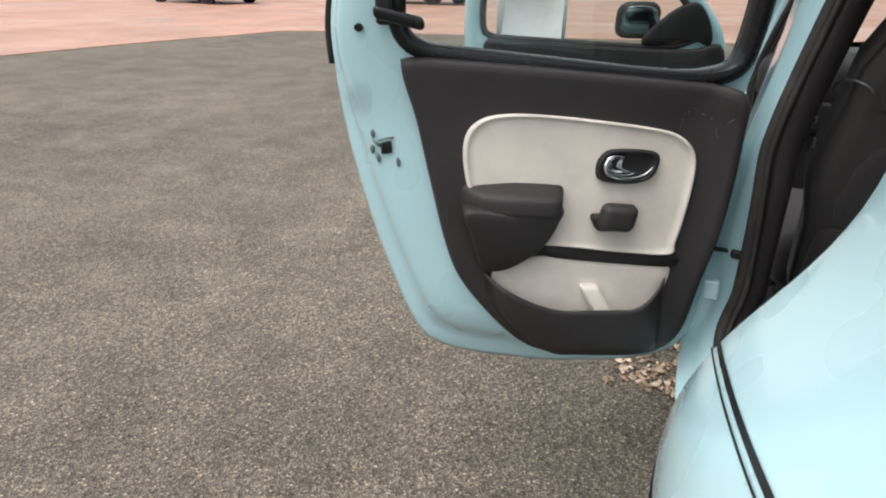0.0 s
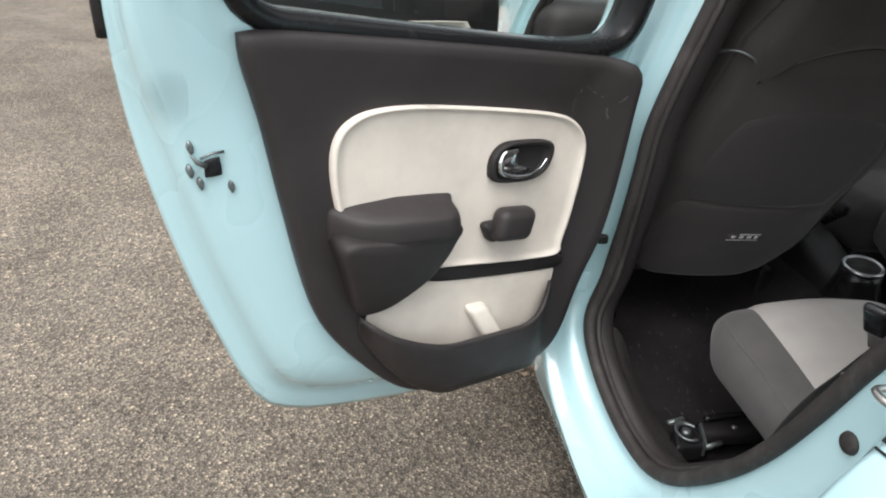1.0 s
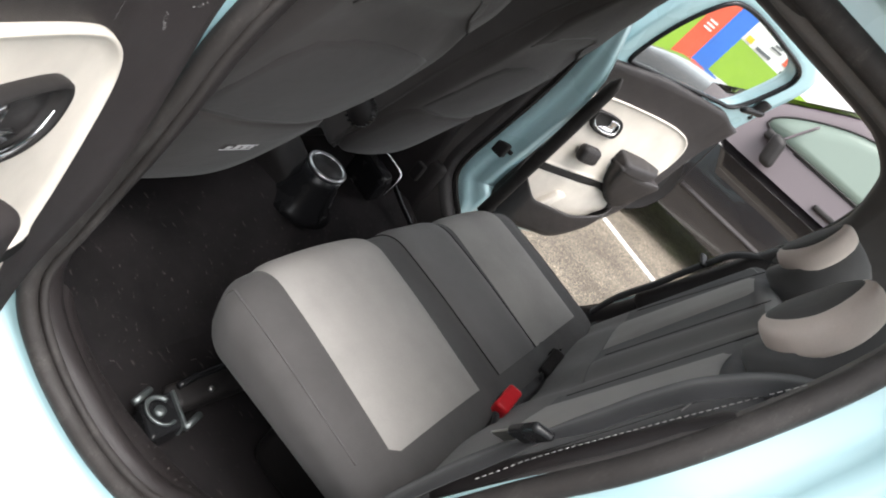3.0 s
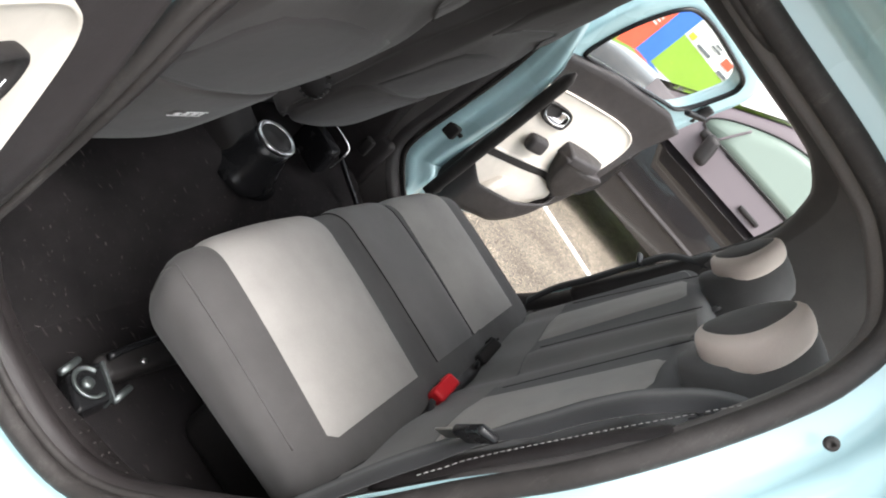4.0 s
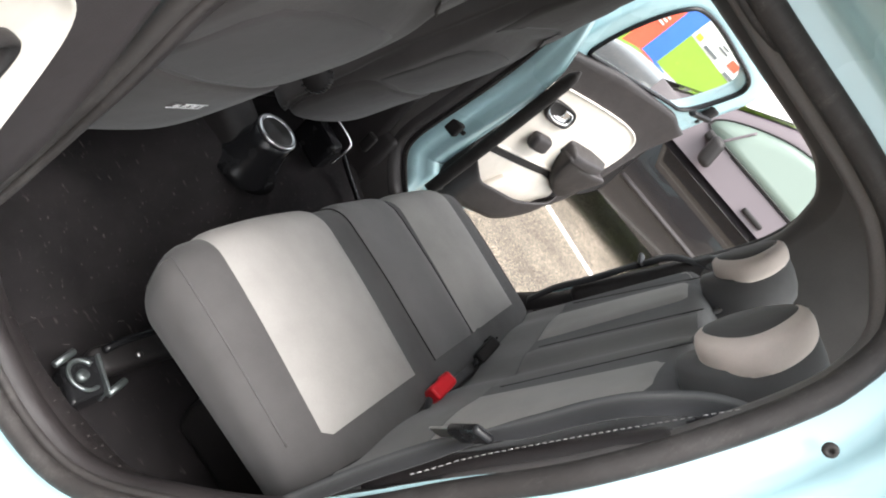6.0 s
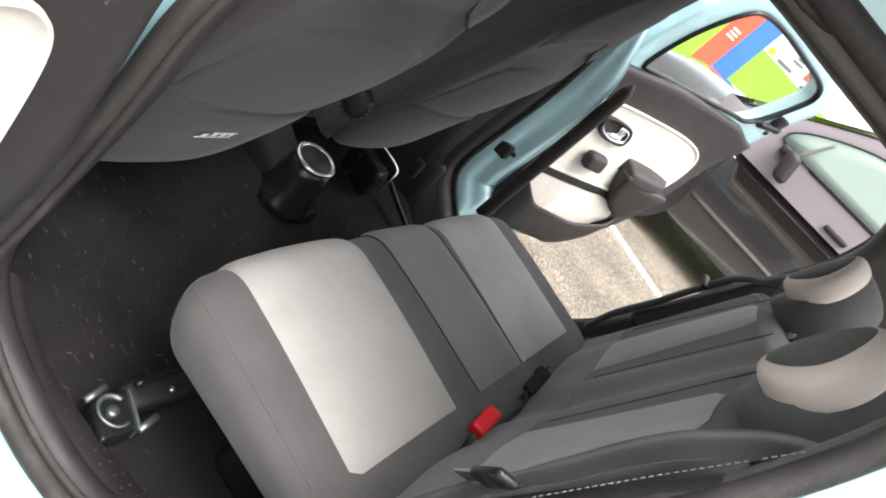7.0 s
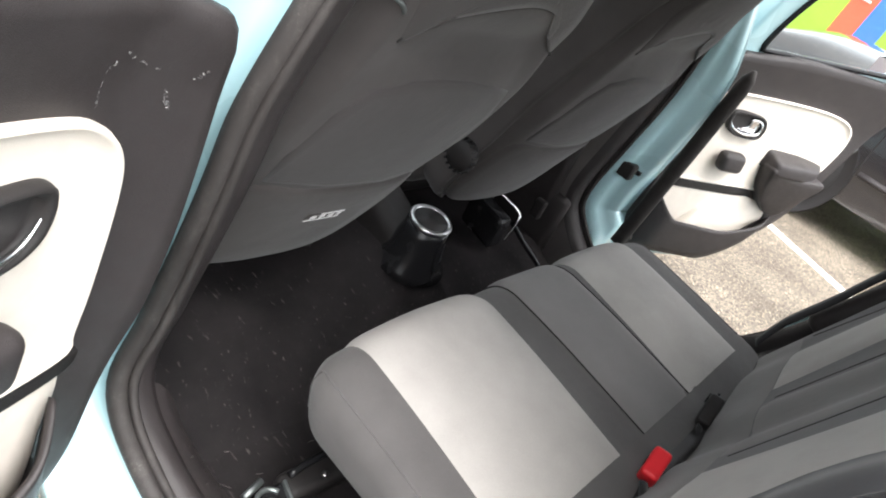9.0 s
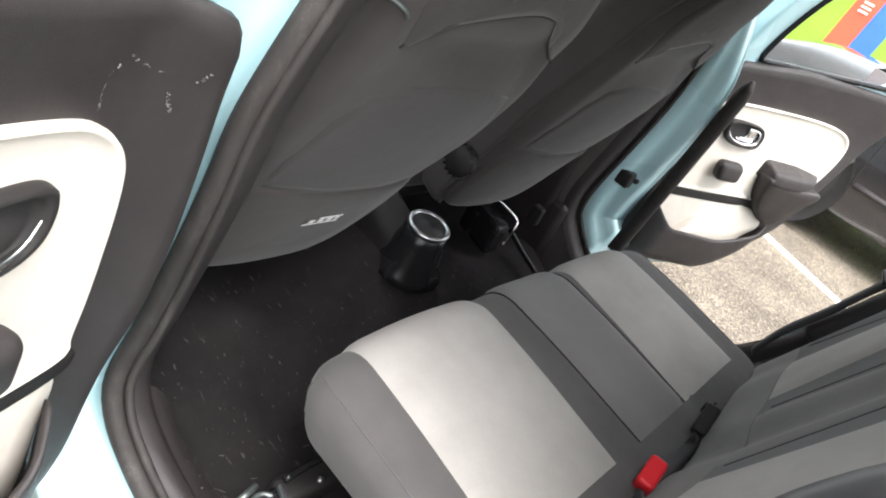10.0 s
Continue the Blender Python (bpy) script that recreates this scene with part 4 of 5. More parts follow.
def front_door(s):
    f = door_map(s, (0.72, 0.80), radians(17))
    door = part("front_door", frame_rings(f, FD, FW, (0.40, 1.08), [
        (0.0, -0.06), (0.0, -0.02), (0.1, -0.014), (0.5, -0.014), (0.85, -0.018), (0.92, -0.05), (1.0, -0.07), (0.98, -0.085), (0.6, -0.098), (0.2, -0.09), (0.0, -0.06)]), PAINT, CAR, "open light blue front door with cream insert")
    part("window_seal", tube([f(p[0], p[1], -0.018) for p in spline(FW, 90)], 0.010, True, 8), RUBBER, door)
    c = mid(FW)
    pane = spline(FW, 60)
    clear_shadow(part("window_pane", skin([[f(c[0] + (p[0] - c[0]) * k, c[1] + (p[1] - c[1]) * k, -0.04) for p in pane] for k in (1.0, 0.7, 0.4, 0.02)]), GLASS, door))
    part("inner_panel", pad(spline(FP, 110), mid(FP), [(0.99, -0.016), (1.003, -0.004), (0.99, 0.010), (0.96, 0.014), (0.6, 0.012), (0.2, 0.012)], f), BLACK, door, "black front door card")
    part("upper_insert", pad(spline(FI, 90), mid(FI), [(1.0, 0.005), (1.0, 0.016), (0.98, 0.020), (0.95, 0.016), (0.5, 0.015)], f), CREAM, door, "cream front door insert")
    part("armrest", rbox((0.42, 0.06, 0.07), 0.02, (0.32, 0.70, 0.045), lambda p: f(p[0], p[1], p[2])), BLACK, door)
    part("sail_panel", pad(spline([(0.04, 0.94), (0.10, 0.955), (0.235, 0.945), (0.17, 1.03), (0.10, 1.06), (0.05, 1.0)], 40), (0.11, 0.985), [(1.0, -0.02), (1.0, -0.006), (0.9, 0.0), (0.3, 0.0)], f), BLACK, door)
    # wing mirror outside the glass
    part("wing_mirror", rbox((0.13, 0.11, 0.08), 0.035, (0.225, 1.0, -0.17), lambda p: f(p[0], p[1], p[2])), BLACK if s < 0 else PAINT, door, "wing mirror housing")
    part("mirror_glass", pad(spline([(0.175, 0.960), (0.270, 0.960), (0.280, 1.0), (0.265, 1.040), (0.19, 1.040), (0.172, 1.0)], 40), (0.225, 1.0), [(1.0, -0.130), (1.0, -0.1235), (0.5, -0.1235)], f), MIRROR, door)
    part("mirror_arm", rbox((0.05, 0.05, 0.12), 0.015, (0.16, 0.965, -0.10), lambda p: f(p[0], p[1], p[2])), BLACK, door)
    return door


for s in (-1, 1):
    front_door(s)
fm = door_map(-1, (0.72, 0.80), radians(17))
SHEET = pad([Vector(p) for p in ((0.455, 0.918), (0.655, 0.918), (0.655, 1.21), (0.455, 1.21))], (0.55, 1.08), [(1.0, -0.033), (1.0, -0.0318), (0.6, -0.0318)], fm)
tagged(part("paper_sheet", SHEET, PAPER), "blank white paper sheet taped inside the front door window", "paper")

# ---- seats ----
def bench_bend(p):
    """Shape of the rear cushion: falls towards the back, softly crowned."""
    x, y, z = p
    t = (y + 0.32) / 0.2
    k = (z - 0.41) / 0.155
    z = z + k * (0.025 * t - 0.030 - (0.010 if t > 0 else 0.0) * t * t) + k * 0.010 * (1 - (abs(x) / 0.50) ** 4)
    y = y + 0.016 * max(0.0, t) * (1 - (abs(x) / 0.50) ** 2) - 0.02 * max(0.0, 1 - k) * max(0.0, t)
    lobe = 0.010 * k * (math.exp(-((abs(x) - 0.29) / 0.11) ** 2) - 0.5 * math.exp(-((abs(x) - 0.135) / 0.03) ** 2))
    return Vector((x * (1.0 - 0.05 * max(0.0, 0.8 - k)), y, z + lobe))


BH, BR = (0.492, 0.20, 0.078), 0.062
BC = Vector((0, -0.325, 0.487))


def bench_top(x, d, off):
    """A point on the rounded cushion, d along it: back to front on top, then down the front."""
    y, z = BC[1] - BH[1] + d, BC[2] + BH[2]
    if d > 2 * BH[1]:
        y, z = BC[1] + BH[1], z - (d - 2 * BH[1])
    p = Vector((x, y, z))
    q = Vector([max(BC[i] - BH[i] + BR, min(BC[i] + BH[i] - BR, p[i])) for i in range(3)])
    return bench_bend(q + (p - q).normalized() * (BR + off))


BENCH = thing("rear_bench", (0, -0.40, 0.24), "two-tone grey cloth rear bench with stitched bolsters", "bench seat")
CUSH = part("cushion", rbox([2 * v for v in BH], BR, BC, bench_bend, 0.025, 4), DARK_CLOTH, BENCH, "charcoal cloth cushion")
part("seat_base", rbox((0.72, 0.24, 0.18), 0.03, (0, -0.40, 0.325), None, 0.1), BLACK, BENCH)
DS = [0.070 + (0.50 - 0.070) * i / 40 for i in range(41)]


def lateral(a, b, n):
    return [a + (b - a) * i / n for i in range(n + 1)]


for s in (-1, 1):
    def ins(q, d, off, s=s):
        w = d / 0.5
        inner, outer = (0.164 - 0.032 * w, 0.428 - 0.018 * w) if s < 0 else (0.105 + 0.040 * w, 0.352 + 0.012 * w)
        return bench_top(s * (inner + (outer - inner) * q), d, off)
    part("cushion_insert", patch(ins, lateral(0, 1, 16), DS, 0.006), LIGHT_CLOTH, CUSH, "light grey woven seat insert")
    part("cushion_seam", tube([bench_top(s * (0.4915 if s < 0 else 0.440), d, 0.0) for d in DS[2:]], 0.0013), DARK_CLOTH, CUSH)
part("centre_panel", patch(lambda q, d, off: bench_top(0.014 + 0.093 * q, d, off), lateral(-1, 1, 12), DS, 0.006), MID_CLOTH, CUSH, "dark grey cloth centre panel")
for s in (-1, 1):
    part("cushion_seam", tube([bench_top(0.014 + s * 0.094, d, 0.0010) for d in DS], 0.0012), BLACK, CUSH)

REC = radians(21)
BASE = Vector((0, -0.487, 0.535))


def back_map(x, b, c):
    """Backrest coordinates: across, up along the reclined back, forward of its face."""
    return BASE + Vector((x, -math.sin(REC) * b + math.cos(REC) * c, math.cos(REC) * b + math.sin(REC) * c))


def back_bend(p):
    x, c, b = p
    t = b / 0.43
    ax = abs(x)
    c2 = c + (0.018 * math.exp(-((ax - 0.46) / 0.06) ** 2) + 0.014 * math.exp(-((ax - 0.29) / 0.10) ** 2) - 0.016 * math.exp(-(ax / 0.05) ** 2)) * (1 if c > -0.05 else 0)
    c2 -= 0.034
    w = 1.0 - 0.10 * max(0.0, t - 0.55) ** 1.5
    top = -0.030 * max(0.0, t - 0.75) / 0.25 * (ax / 0.50) ** 2
    return back_map(x * w, b + top, c2)


BACK = part("backrest", rbox((1.00, 0.11, 0.47), 0.05, (0, -0.055, 0.180), back_bend, 0.025, 4), BLACK_CLOTH, BENCH, "charcoal cloth backrest")
part("lower_band", patch(lambda u, b, off: back_bend(Vector((u, off, b))), lateral(-0.452, 0.452, 40), lateral(-0.035, 0.079, 8), 0.004), MID_CLOTH, BACK, "grey cloth band along the foot of the backrest")
for s in (-1, 1):
    def bins(q, v, off, s=s):
        b = 0.082 + 0.298 * v
        end = max(0.0, (v - 0.92) / 0.08)
        inner, outer = 0.168 + 0.034 * v + 0.010 * end ** 2, 0.352 - 0.012 * v - 0.022 * end ** 2
        return back_bend(Vector((s * (inner + (outer - inner) * q), off, b)))
    part("backrest_insert", patch(bins, lateral(0, 1, 12), lateral(0, 1, 30), 0.006), LIGHT_CLOTH, BACK, "light grey woven backrest insert")
    part("backrest_seam", tube([back_bend(Vector((s * (0.118 - 0.01 * i / 24), 0.0, 0.10 + 0.31 * i / 24))) for i in range(25)], 0.0011), BLACK, BACK)
    part("backrest_seam", tube([back_bend(Vector((s * (0.435 - 0.05 * i / 24), 0.0, 0.10 + 0.31 * i / 24))) for i in range(25)], 0.0011), BLACK, BACK)
    # stitched side bolster
    part("side_bolster", rbox((0.044, 0.115, 0.35), 0.021, (s * 0.514, 0, 0.255), lambda p: back_map(p[0], p[2], p[1] - 0.050 - 0.05 * (p[2] - 0.2)), 0.03), TRIM, BACK, "dark vinyl side bolster")
    for i in range(46):
        a, b = 0.10 + 0.0068 * i, 0.10 + 0.0068 * i + 0.0042
        q = [back_map(s * ramp(v + 0.07, [(0.17, 0.560), (0.195, 0.550), (0.215, 0.538), (0.252, 0.529), (0.307, 0.520), (0.369, 0.511), (0.48, 0.500)]), v + 0.07, 0.0105 - 0.05 * (v - 0.13)) for v in (a, b)]
        part("stitch", tube(q, 0.0005, False, 5), THREAD, BACK)
    part("pull_cord", tube(spline([back_bend(Vector((s * 0.395, 0.001, 0.386))), back_bend(Vector((s * 0.42, 0.006, 0.376))), back_bend(Vector((s * 0.44, 0.002, 0.360)))], 10, False), 0.0008), THREAD, BACK)
part("backrest_centre", patch(lambda u, b, off: back_bend(Vector((u * (0.105 - 0.05 * (b - 0.1)), off, b))), lateral(-1, 1, 12), lateral(0.081, 0.40, 20), 0.004), MID_CLOTH, BACK, "dark grey cloth centre of the backrest")
part("backrest_hinge_gap", rbox((0.98, 0.03, 0.05), 0.01, (0, -0.505, 0.49), None, 0.2), BLACK, BACK)


def headrest(s):
    h = thing("headrest", back_map(s * 0.275, 0.43, -0.07), "oval headrest with beige rim and charcoal face", "headrest", "rear headrests")

    def place(p):
        x, c, b = p
        c = c - 0.25 * (x / 0.13) ** 2 * 0.05
        x, b = x * (1 - 0.20 * ((b - 0.012) / 0.085) ** 2), b - (b - 0.012) * 0.18 * (x / 0.122) ** 2
        return back_map((0.285 if s > 0 else -0.270) + x * (0.78 if s > 0 else 0.68), 0.484 + b, -0.030 + c)
    def loop(a, b, n=2.7):
        out = []
        for i in range(48):
            t = 2 * math.pi * i / 48
            out.append(Vector((a * math.copysign(abs(math.cos(t)) ** (2 / n), math.cos(t)), b * math.copysign(abs(math.sin(t)) ** (2 / n), math.sin(t)))))
        return out
    part("shell", pad(loop(0.114, 0.084, 2.4), (0, 0), [(0.40, -0.076), (0.72, -0.070), (0.90, -0.056), (0.98, -0.036), (1.0, -0.010), (0.98, 0.014), (0.92, 0.022)], lambda x, b, c: place((x, c, b - 0.004))), BLACK_CLOTH, h, "black headrest back")
    part("rim", pad(loop(0.118, 0.068, 2.4), (0, 0), [(0.84, 0.010), (0.95, 0.012), (0.99, 0.019), (1.0, 0.028), (0.99, 0.037), (0.955, 0.044), (0.88, 0.048), (0.6, 0.049)], lambda x, b, c: place((x, c, b + 0.012))), BEIGE_CLOTH, h, "beige cloth rim")
    oval = spline([(0.098 * math.cos(2 * math.pi * i / 16), 0.056 * math.sin(2 * math.pi * i / 16)) for i in range(16)], 48)
    part("face", pad(oval, (0, 0), [(1.0, 0.038), (1.0, 0.0470), (0.94, 0.0505), (0.7, 0.053), (0.3, 0.054)], lambda x, b, c: place((x + 0.014, c, b + 0.012))), DARK_CLOTH, h, "charcoal cloth face")
    for dx in (-0.05, 0.05):
        part("post", tube([back_map(s * 0.285 + dx, 0.40, -0.07), back_map(s * 0.285 + dx, 0.46, -0.07)], 0.006), CHROME, h)
    return h


for s in (-1, 1):
    headrest(s)


# belts and buckles in the gap behind the cushion
def buckle(at, mat, label, rot):
    b = thing("belt_buckle", at, label, "belt buckle")
    m = Matrix.Translation(at) @ Euler([radians(a) for a in rot]).to_matrix().to_4x4()
    part("casing", moved(rbox((0.034, 0.024, 0.058), 0.006, (0, 0, 0), None, 0.01), m), BLACK, b, "black buckle casing")
    part("button", moved(rbox((0.023, 0.018, 0.018), 0.004, (0, 0.004, 0.022), None, 0.01), m) if mat is RED else moved(rbox((0.020, 0.006, 0.012), 0.002, (0, 0.012, 0.022), None, 0.01), m), mat, b)
    part("slot", moved(rbox((0.022, 0.004, 0.003), 0.001, (0, 0.002, 0.0335)), m), GLOSS, b)
    part("stalk", tube([m @ Vector((0, 0, -0.028)), m @ Vector((0.0, -0.004, -0.045)), m @ Vector((-0.006, -0.01, -0.075))], 0.008, False, 8, 0.5), WEBBING, b)
    return b


rb = thing("belt_buckle", (-0.165, -0.497, 0.565), "red-topped black seat belt buckle on the bench", "belt buckle")
RM = Matrix.Translation((-0.139, -0.496, 0.541)) @ Euler((radians(-8), radians(58), radians(0))).to_matrix().to_4x4()
part("casing", moved(rbox((0.036, 0.026, 0.048), 0.006, (0, 0, -0.002), None, 0.01), RM), RED, rb, "red plastic buckle")
part("slot", moved(rbox((0.022, 0.008, 0.006), 0.002, (0, 0.0, 0.020), None, 0.01), RM), GLOSS, rb)
part("emboss", moved(rbox((0.018, 0.003, 0.010), 0.001, (0, 0.0125, -0.002)), RM), BLACK, rb)
part("stalk", tube([RM @ Vector((0, 0, -0.03)), RM @ Vector((0.0, -0.01, -0.05)), RM @ Vector((0.0, -0.03, -0.06))], 0.010, False, 8, 0.5), WEBBING, rb)
buckle((0.088, -0.498, 0.535), BLACK, "black seat belt buckle lying at the cushion's rear edge", (-8, 56, 0))

for s in (-1, 1):
    belt = thing("seat_belt", (s * 0.53, -0.56, 0.55), "black rear seat belt hanging down the bolster", "seat belt")
    if s > 0:
        run = [(0.500, 0.41, -0.03), (0.500, 0.34, 0.014), (0.492, 0.268, 0.022), (0.494, 0.15, 0.020), (0.500, 0.05, 0.022), (0.505, -0.03, 0.010)]
    else:
        run = [(0.430, 0.54, -0.085), (0.470, 0.470, -0.012), (0.500, 0.405, 0.018), (0.502, 0.346, 0.022), (0.512, 0.297, 0.022), (0.520, 0.245, 0.024), (0.532, 0.174, 0.022), (0.548, 0.118, 0.020), (0.560, 0.050, 0.012), (0.560, -0.02, 0.0)]
    path = spline([(s * x, b, c) for x, b, c in run], 60, False)
    rows = []
    for i, (x, b, c) in enumerate(path):
        pinch = 1.0 - 0.45 * math.exp(-((b - 0.24) / 0.035) ** 2) if s < 0 else 1.0
        side = (0.022 * pinch, 0.004 * pinch) if s < 0 else (0.012, 0.006)
        rows.append([back_map(x - side[0], b, c - side[1]), back_map(x, b, c + 0.002), back_map(x + side[0], b, c + side[1]), back_map(x + side[0], b, c + side[1] - 0.0015), back_map(x, b, c + 0.0005), back_map(x - side[0], b, c - side[1] - 0.0015)])
    part("webbing", skin(rows, True, True, True), WEBBING, belt)
    tp = back_map(s * 0.491, 0.268, 0.030) if s > 0 else back_map(-0.545, 0.240, 0.036)
    if s > 0:
        part("tongue_grip", moved(rbox((0.016, 0.040, 0.009), 0.004), Matrix.Translation(tp) @ Euler((radians(20), 0, radians(-62))).to_matrix().to_4x4()), GLOSS, belt, "black belt tongue grip")
    else:
        turn = Matrix.Translation(tp) @ (back_map(-0.512, 0.184, 0.034) - tp).to_track_quat('Y', 'Z').to_matrix().to_4x4()
        part("tongue_grip", moved(rbox((0.026, 0.052, 0.011), 0.005), turn), GLOSS, belt, "black belt tongue grip")
        part("tongue", moved(rbox((0.018, 0.040, 0.003), 0.001, (0, 0.044, 0.001)), turn), STEEL, belt, "steel belt tongue")

# seat catch on the floor beside the cushion
CATCH = thing("seat_catch", (-0.48, -0.18, 0.24), "bare metal seat catch on the footwell floor", "seat catch")
part("bracket", rbox((0.060, 0.062, 0.040), 0.008, (-0.478, -0.182, 0.272), lambda p: p + Vector((0.3 * (p[1] + 0.18), 0, 0)), 0.02), GLOSS, CATCH, "black catch housing")
part("hook_plate", tube([(-0.482 + 0.021 * math.cos(a), -0.180 + 0.024 * math.sin(a), 0.297) for a in [0.5 + 4.6 * i / 24 for i in range(25)]], 0.0042, False, 8, 0.7), GREY_METAL, CATCH, "dull curved hook")
part("roller", lathe([(0.003, -0.006), (0.009, -0.005), (0.009, 0.005), (0.003, 0.006)], (-0.485, -0.180, 0.296), 'Z', 16), GREY_METAL, CATCH)
for x, y in ((-0.492, -0.146), (-0.448, -0.214)):
    part("pin", tube([(x - 0.016, y - 0.004, 0.293), (x + 0.020, y + 0.006, 0.293)], 0.0055), GREY_METAL, CATCH)
part("side_cheek", rbox((0.006, 0.060, 0.030), 0.002, (-0.452, -0.186, 0.284), lambda p: p + Vector((0.3 * (p[1] + 0.18), 0, 0))), GREY_METAL, CATCH)
part("arm", rbox((0.150, 0.046, 0.036), 0.012, (-0.375, -0.170, 0.285), lambda p: p + Vector((0, -0.10 * (p[0] + 0.375), 0.10 * (p[0] + 0.375))), 0.02), BLACK, CATCH, "black linkage running under the cushion")
part("link_rod", tube(spline([(-0.44, -0.158, 0.307), (-0.40, -0.156, 0.312), (-0.34, -0.160, 0.318), (-0.29, -0.17, 0.322)], 16, False), 0.006), GLOSS, CATCH)
part("bolt", lathe([(0.005, 0.0), (0.005, 0.004), (0.002, 0.005)], (-0.392, -0.182, 0.304), 'Z', 12), STEEL, CATCH)


def front_seat(cx, oy, label):
    """A front seat seen from behind: reclined back with flap, hexagonal centre panel and raised shoulder pad."""
    rec = radians(22)
    o = Vector((cx, oy, 0.505))

    def m(x, b, c):
        return o + Vector((x, -math.sin(rec) * b - math.cos(rec) * c, math.cos(rec) * b - math.sin(rec) * c))

    def bend(p):
        x, c, b = p
        w = ramp(b, [(0.0, 0.92), (0.17, 0.93), (0.29, 1.02), (0.37, 0.95), (0.44, 0.88), (0.52, 0.84), (0.60, 0.66), (0.80, 0.52)] if x < 0 else
                 [(0.0, 0.90), (0.07, 0.94), (0.18, 0.97), (0.30, 1.04), (0.38, 1.07), (0.45, 1.05), (0.52, 0.88), (0.58, 0.70), (0.80, 0.54)])
        b = b + 0.105 * max(0.0, (x - 0.03) / 0.18) ** 2 * max(0.0, 1 - (b + 0.05) / 0.22)
        bulge = 0.022 * math.exp(-((b - 0.30) / 0.20) ** 2) * math.cos(min(1.0, abs(x) / 0.24) * math.pi / 2)
        bulge -= 0.020 * math.exp(-((b - 0.460) / 0.040) ** 2) * math.exp(-((x - 0.03) / 0.15) ** 4)
        bulge += 0.010 * math.exp(-((abs(x) - 0.185) / 0.030) ** 2) * ease((b - 0.18) / 0.1)
        edge = -0.024 * (abs(x) / 0.21) ** 3
        return m(x * w, b, c + (bulge + edge if c > 0 else 0))
    seat = part("front_seat", rbox((0.425, 0.13, 0.84), 0.045, (0, -0.045, 0.370), bend, 0.02, 4), BACK_CLOTH, CAR, label)
    face = 0.0205

    def on(x, b, c):
        return bend((x, c, b))
    flap = spline([(-0.185, -0.02), (-0.190, 0.08), (-0.172, 0.180), (-0.09, 0.187), (0.0, 0.186), (0.08, 0.182), (0.150, 0.176), (0.175, 0.10), (0.168, 0.02), (0.10, -0.028), (-0.10, -0.034)], 80)
    part("lower_flap", pad(flap, (0, 0.08), [(1.0, face - 0.025), (1.0, face - 0.002), (0.985, face + 0.002), (0.9, face + 0.005), (0.5, face + 0.006), (0.2, face + 0.006)], on), BACK_CLOTH, seat, "cloth flap at the foot of the seat back")
    hexa = [(-0.160, 0.197), (-0.160, 0.26), (-0.146, 0.34), (-0.128, 0.387), (-0.077, 0.408), (-0.02, 0.413), (0.033, 0.411), (0.09, 0.402), (0.145, 0.386), (0.165, 0.33), (0.160, 0.25), (0.142, 0.190), (0.05, 0.190), (-0.06, 0.195)]
    part("centre_panel", pad([Vector(p) for p in hexa], (0, 0.27), [(1.0, face - 0.02), (1.0, face - 0.0005), (0.985, face + 0.0018), (0.9, face + 0.002), (0.7, face + 0.002), (0.5, face + 0.002), (0.3, face + 0.002)], on), PANEL_CLOTH, seat, "smooth cloth centre panel")
    arc = [(-0.150, 0.455), (-0.135, 0.478), (-0.088, 0.503), (-0.031, 0.524), (0.040, 0.535), (0.105, 0.524), (0.155, 0.495), (0.180, 0.450)]
    shd = spline(arc + [(0.195, 0.56), (0.15, 0.68), (0.0, 0.73), (-0.15, 0.68), (-0.185, 0.56)], 110)
    part("scoop_seam", tube([bend((x, 0.0203, b)) for x, b in spline(arc, 50, False)], 0.0016), BLACK, seat)
    part("shoulder_pad", pad(shd, (0.0, 0.61), [(1.0, face - 0.03), (1.0, face - 0.004), (0.97, face + 0.002), (0.8, face + 0.004), (0.4, face + 0.004)], on), BACK_CLOTH, seat, "raised shoulder pad")
    for sg in (-1, 1):
        part("seam", tube([bend((sg * (0.186 - 0.018 * max(0, i - 20) / 20), face - 0.0155, 0.20 + 0.40 * i / 40)) for i in range(41)], 0.0016), BLACK, seat)
    part("cushion", rbox((0.46, 0.46, 0.14), 0.05, (cx, oy + 0.30, 0.52), None, 0.04, 4), BACK_CLOTH, seat)
    part("seat_pan", rbox((0.40, 0.40, 0.05), 0.02, (cx, oy + 0.30, 0.44), None, 0.1), BLACK, seat)
    for dx in (-0.20, 0.20):
        part("rail", rbox((0.040, 0.46, 0.028), 0.006, (cx + dx, oy + 0.26, 0.335), None, 0.1), GLOSS, seat, "black seat rail")
        part("rail_bracket", rbox((0.028, 0.08, 0.09), 0.008, (cx + dx, oy + 0.13, 0.385)), BLACK, seat)
        part("rail_bolt", lathe([(0.006, 0.0), (0.006, 0.004), (0.003, 0.005)], (cx + dx, oy + 0.045, 0.349), 'Z', 12), STEEL, seat)
    guide = [bend((-0.205 + 0.034 * math.cos(a), 0.010 + 0.012 * math.sin(a), 0.475 + 0.030 * math.sin(a))) for a in [math.pi * (0.05 + 1.0 * i / 20) for i in range(21)]]
    if cx < 0:
        part("belt_guide", tube(guide, 0.0025), GREY_METAL, seat, "dull belt guide loop")
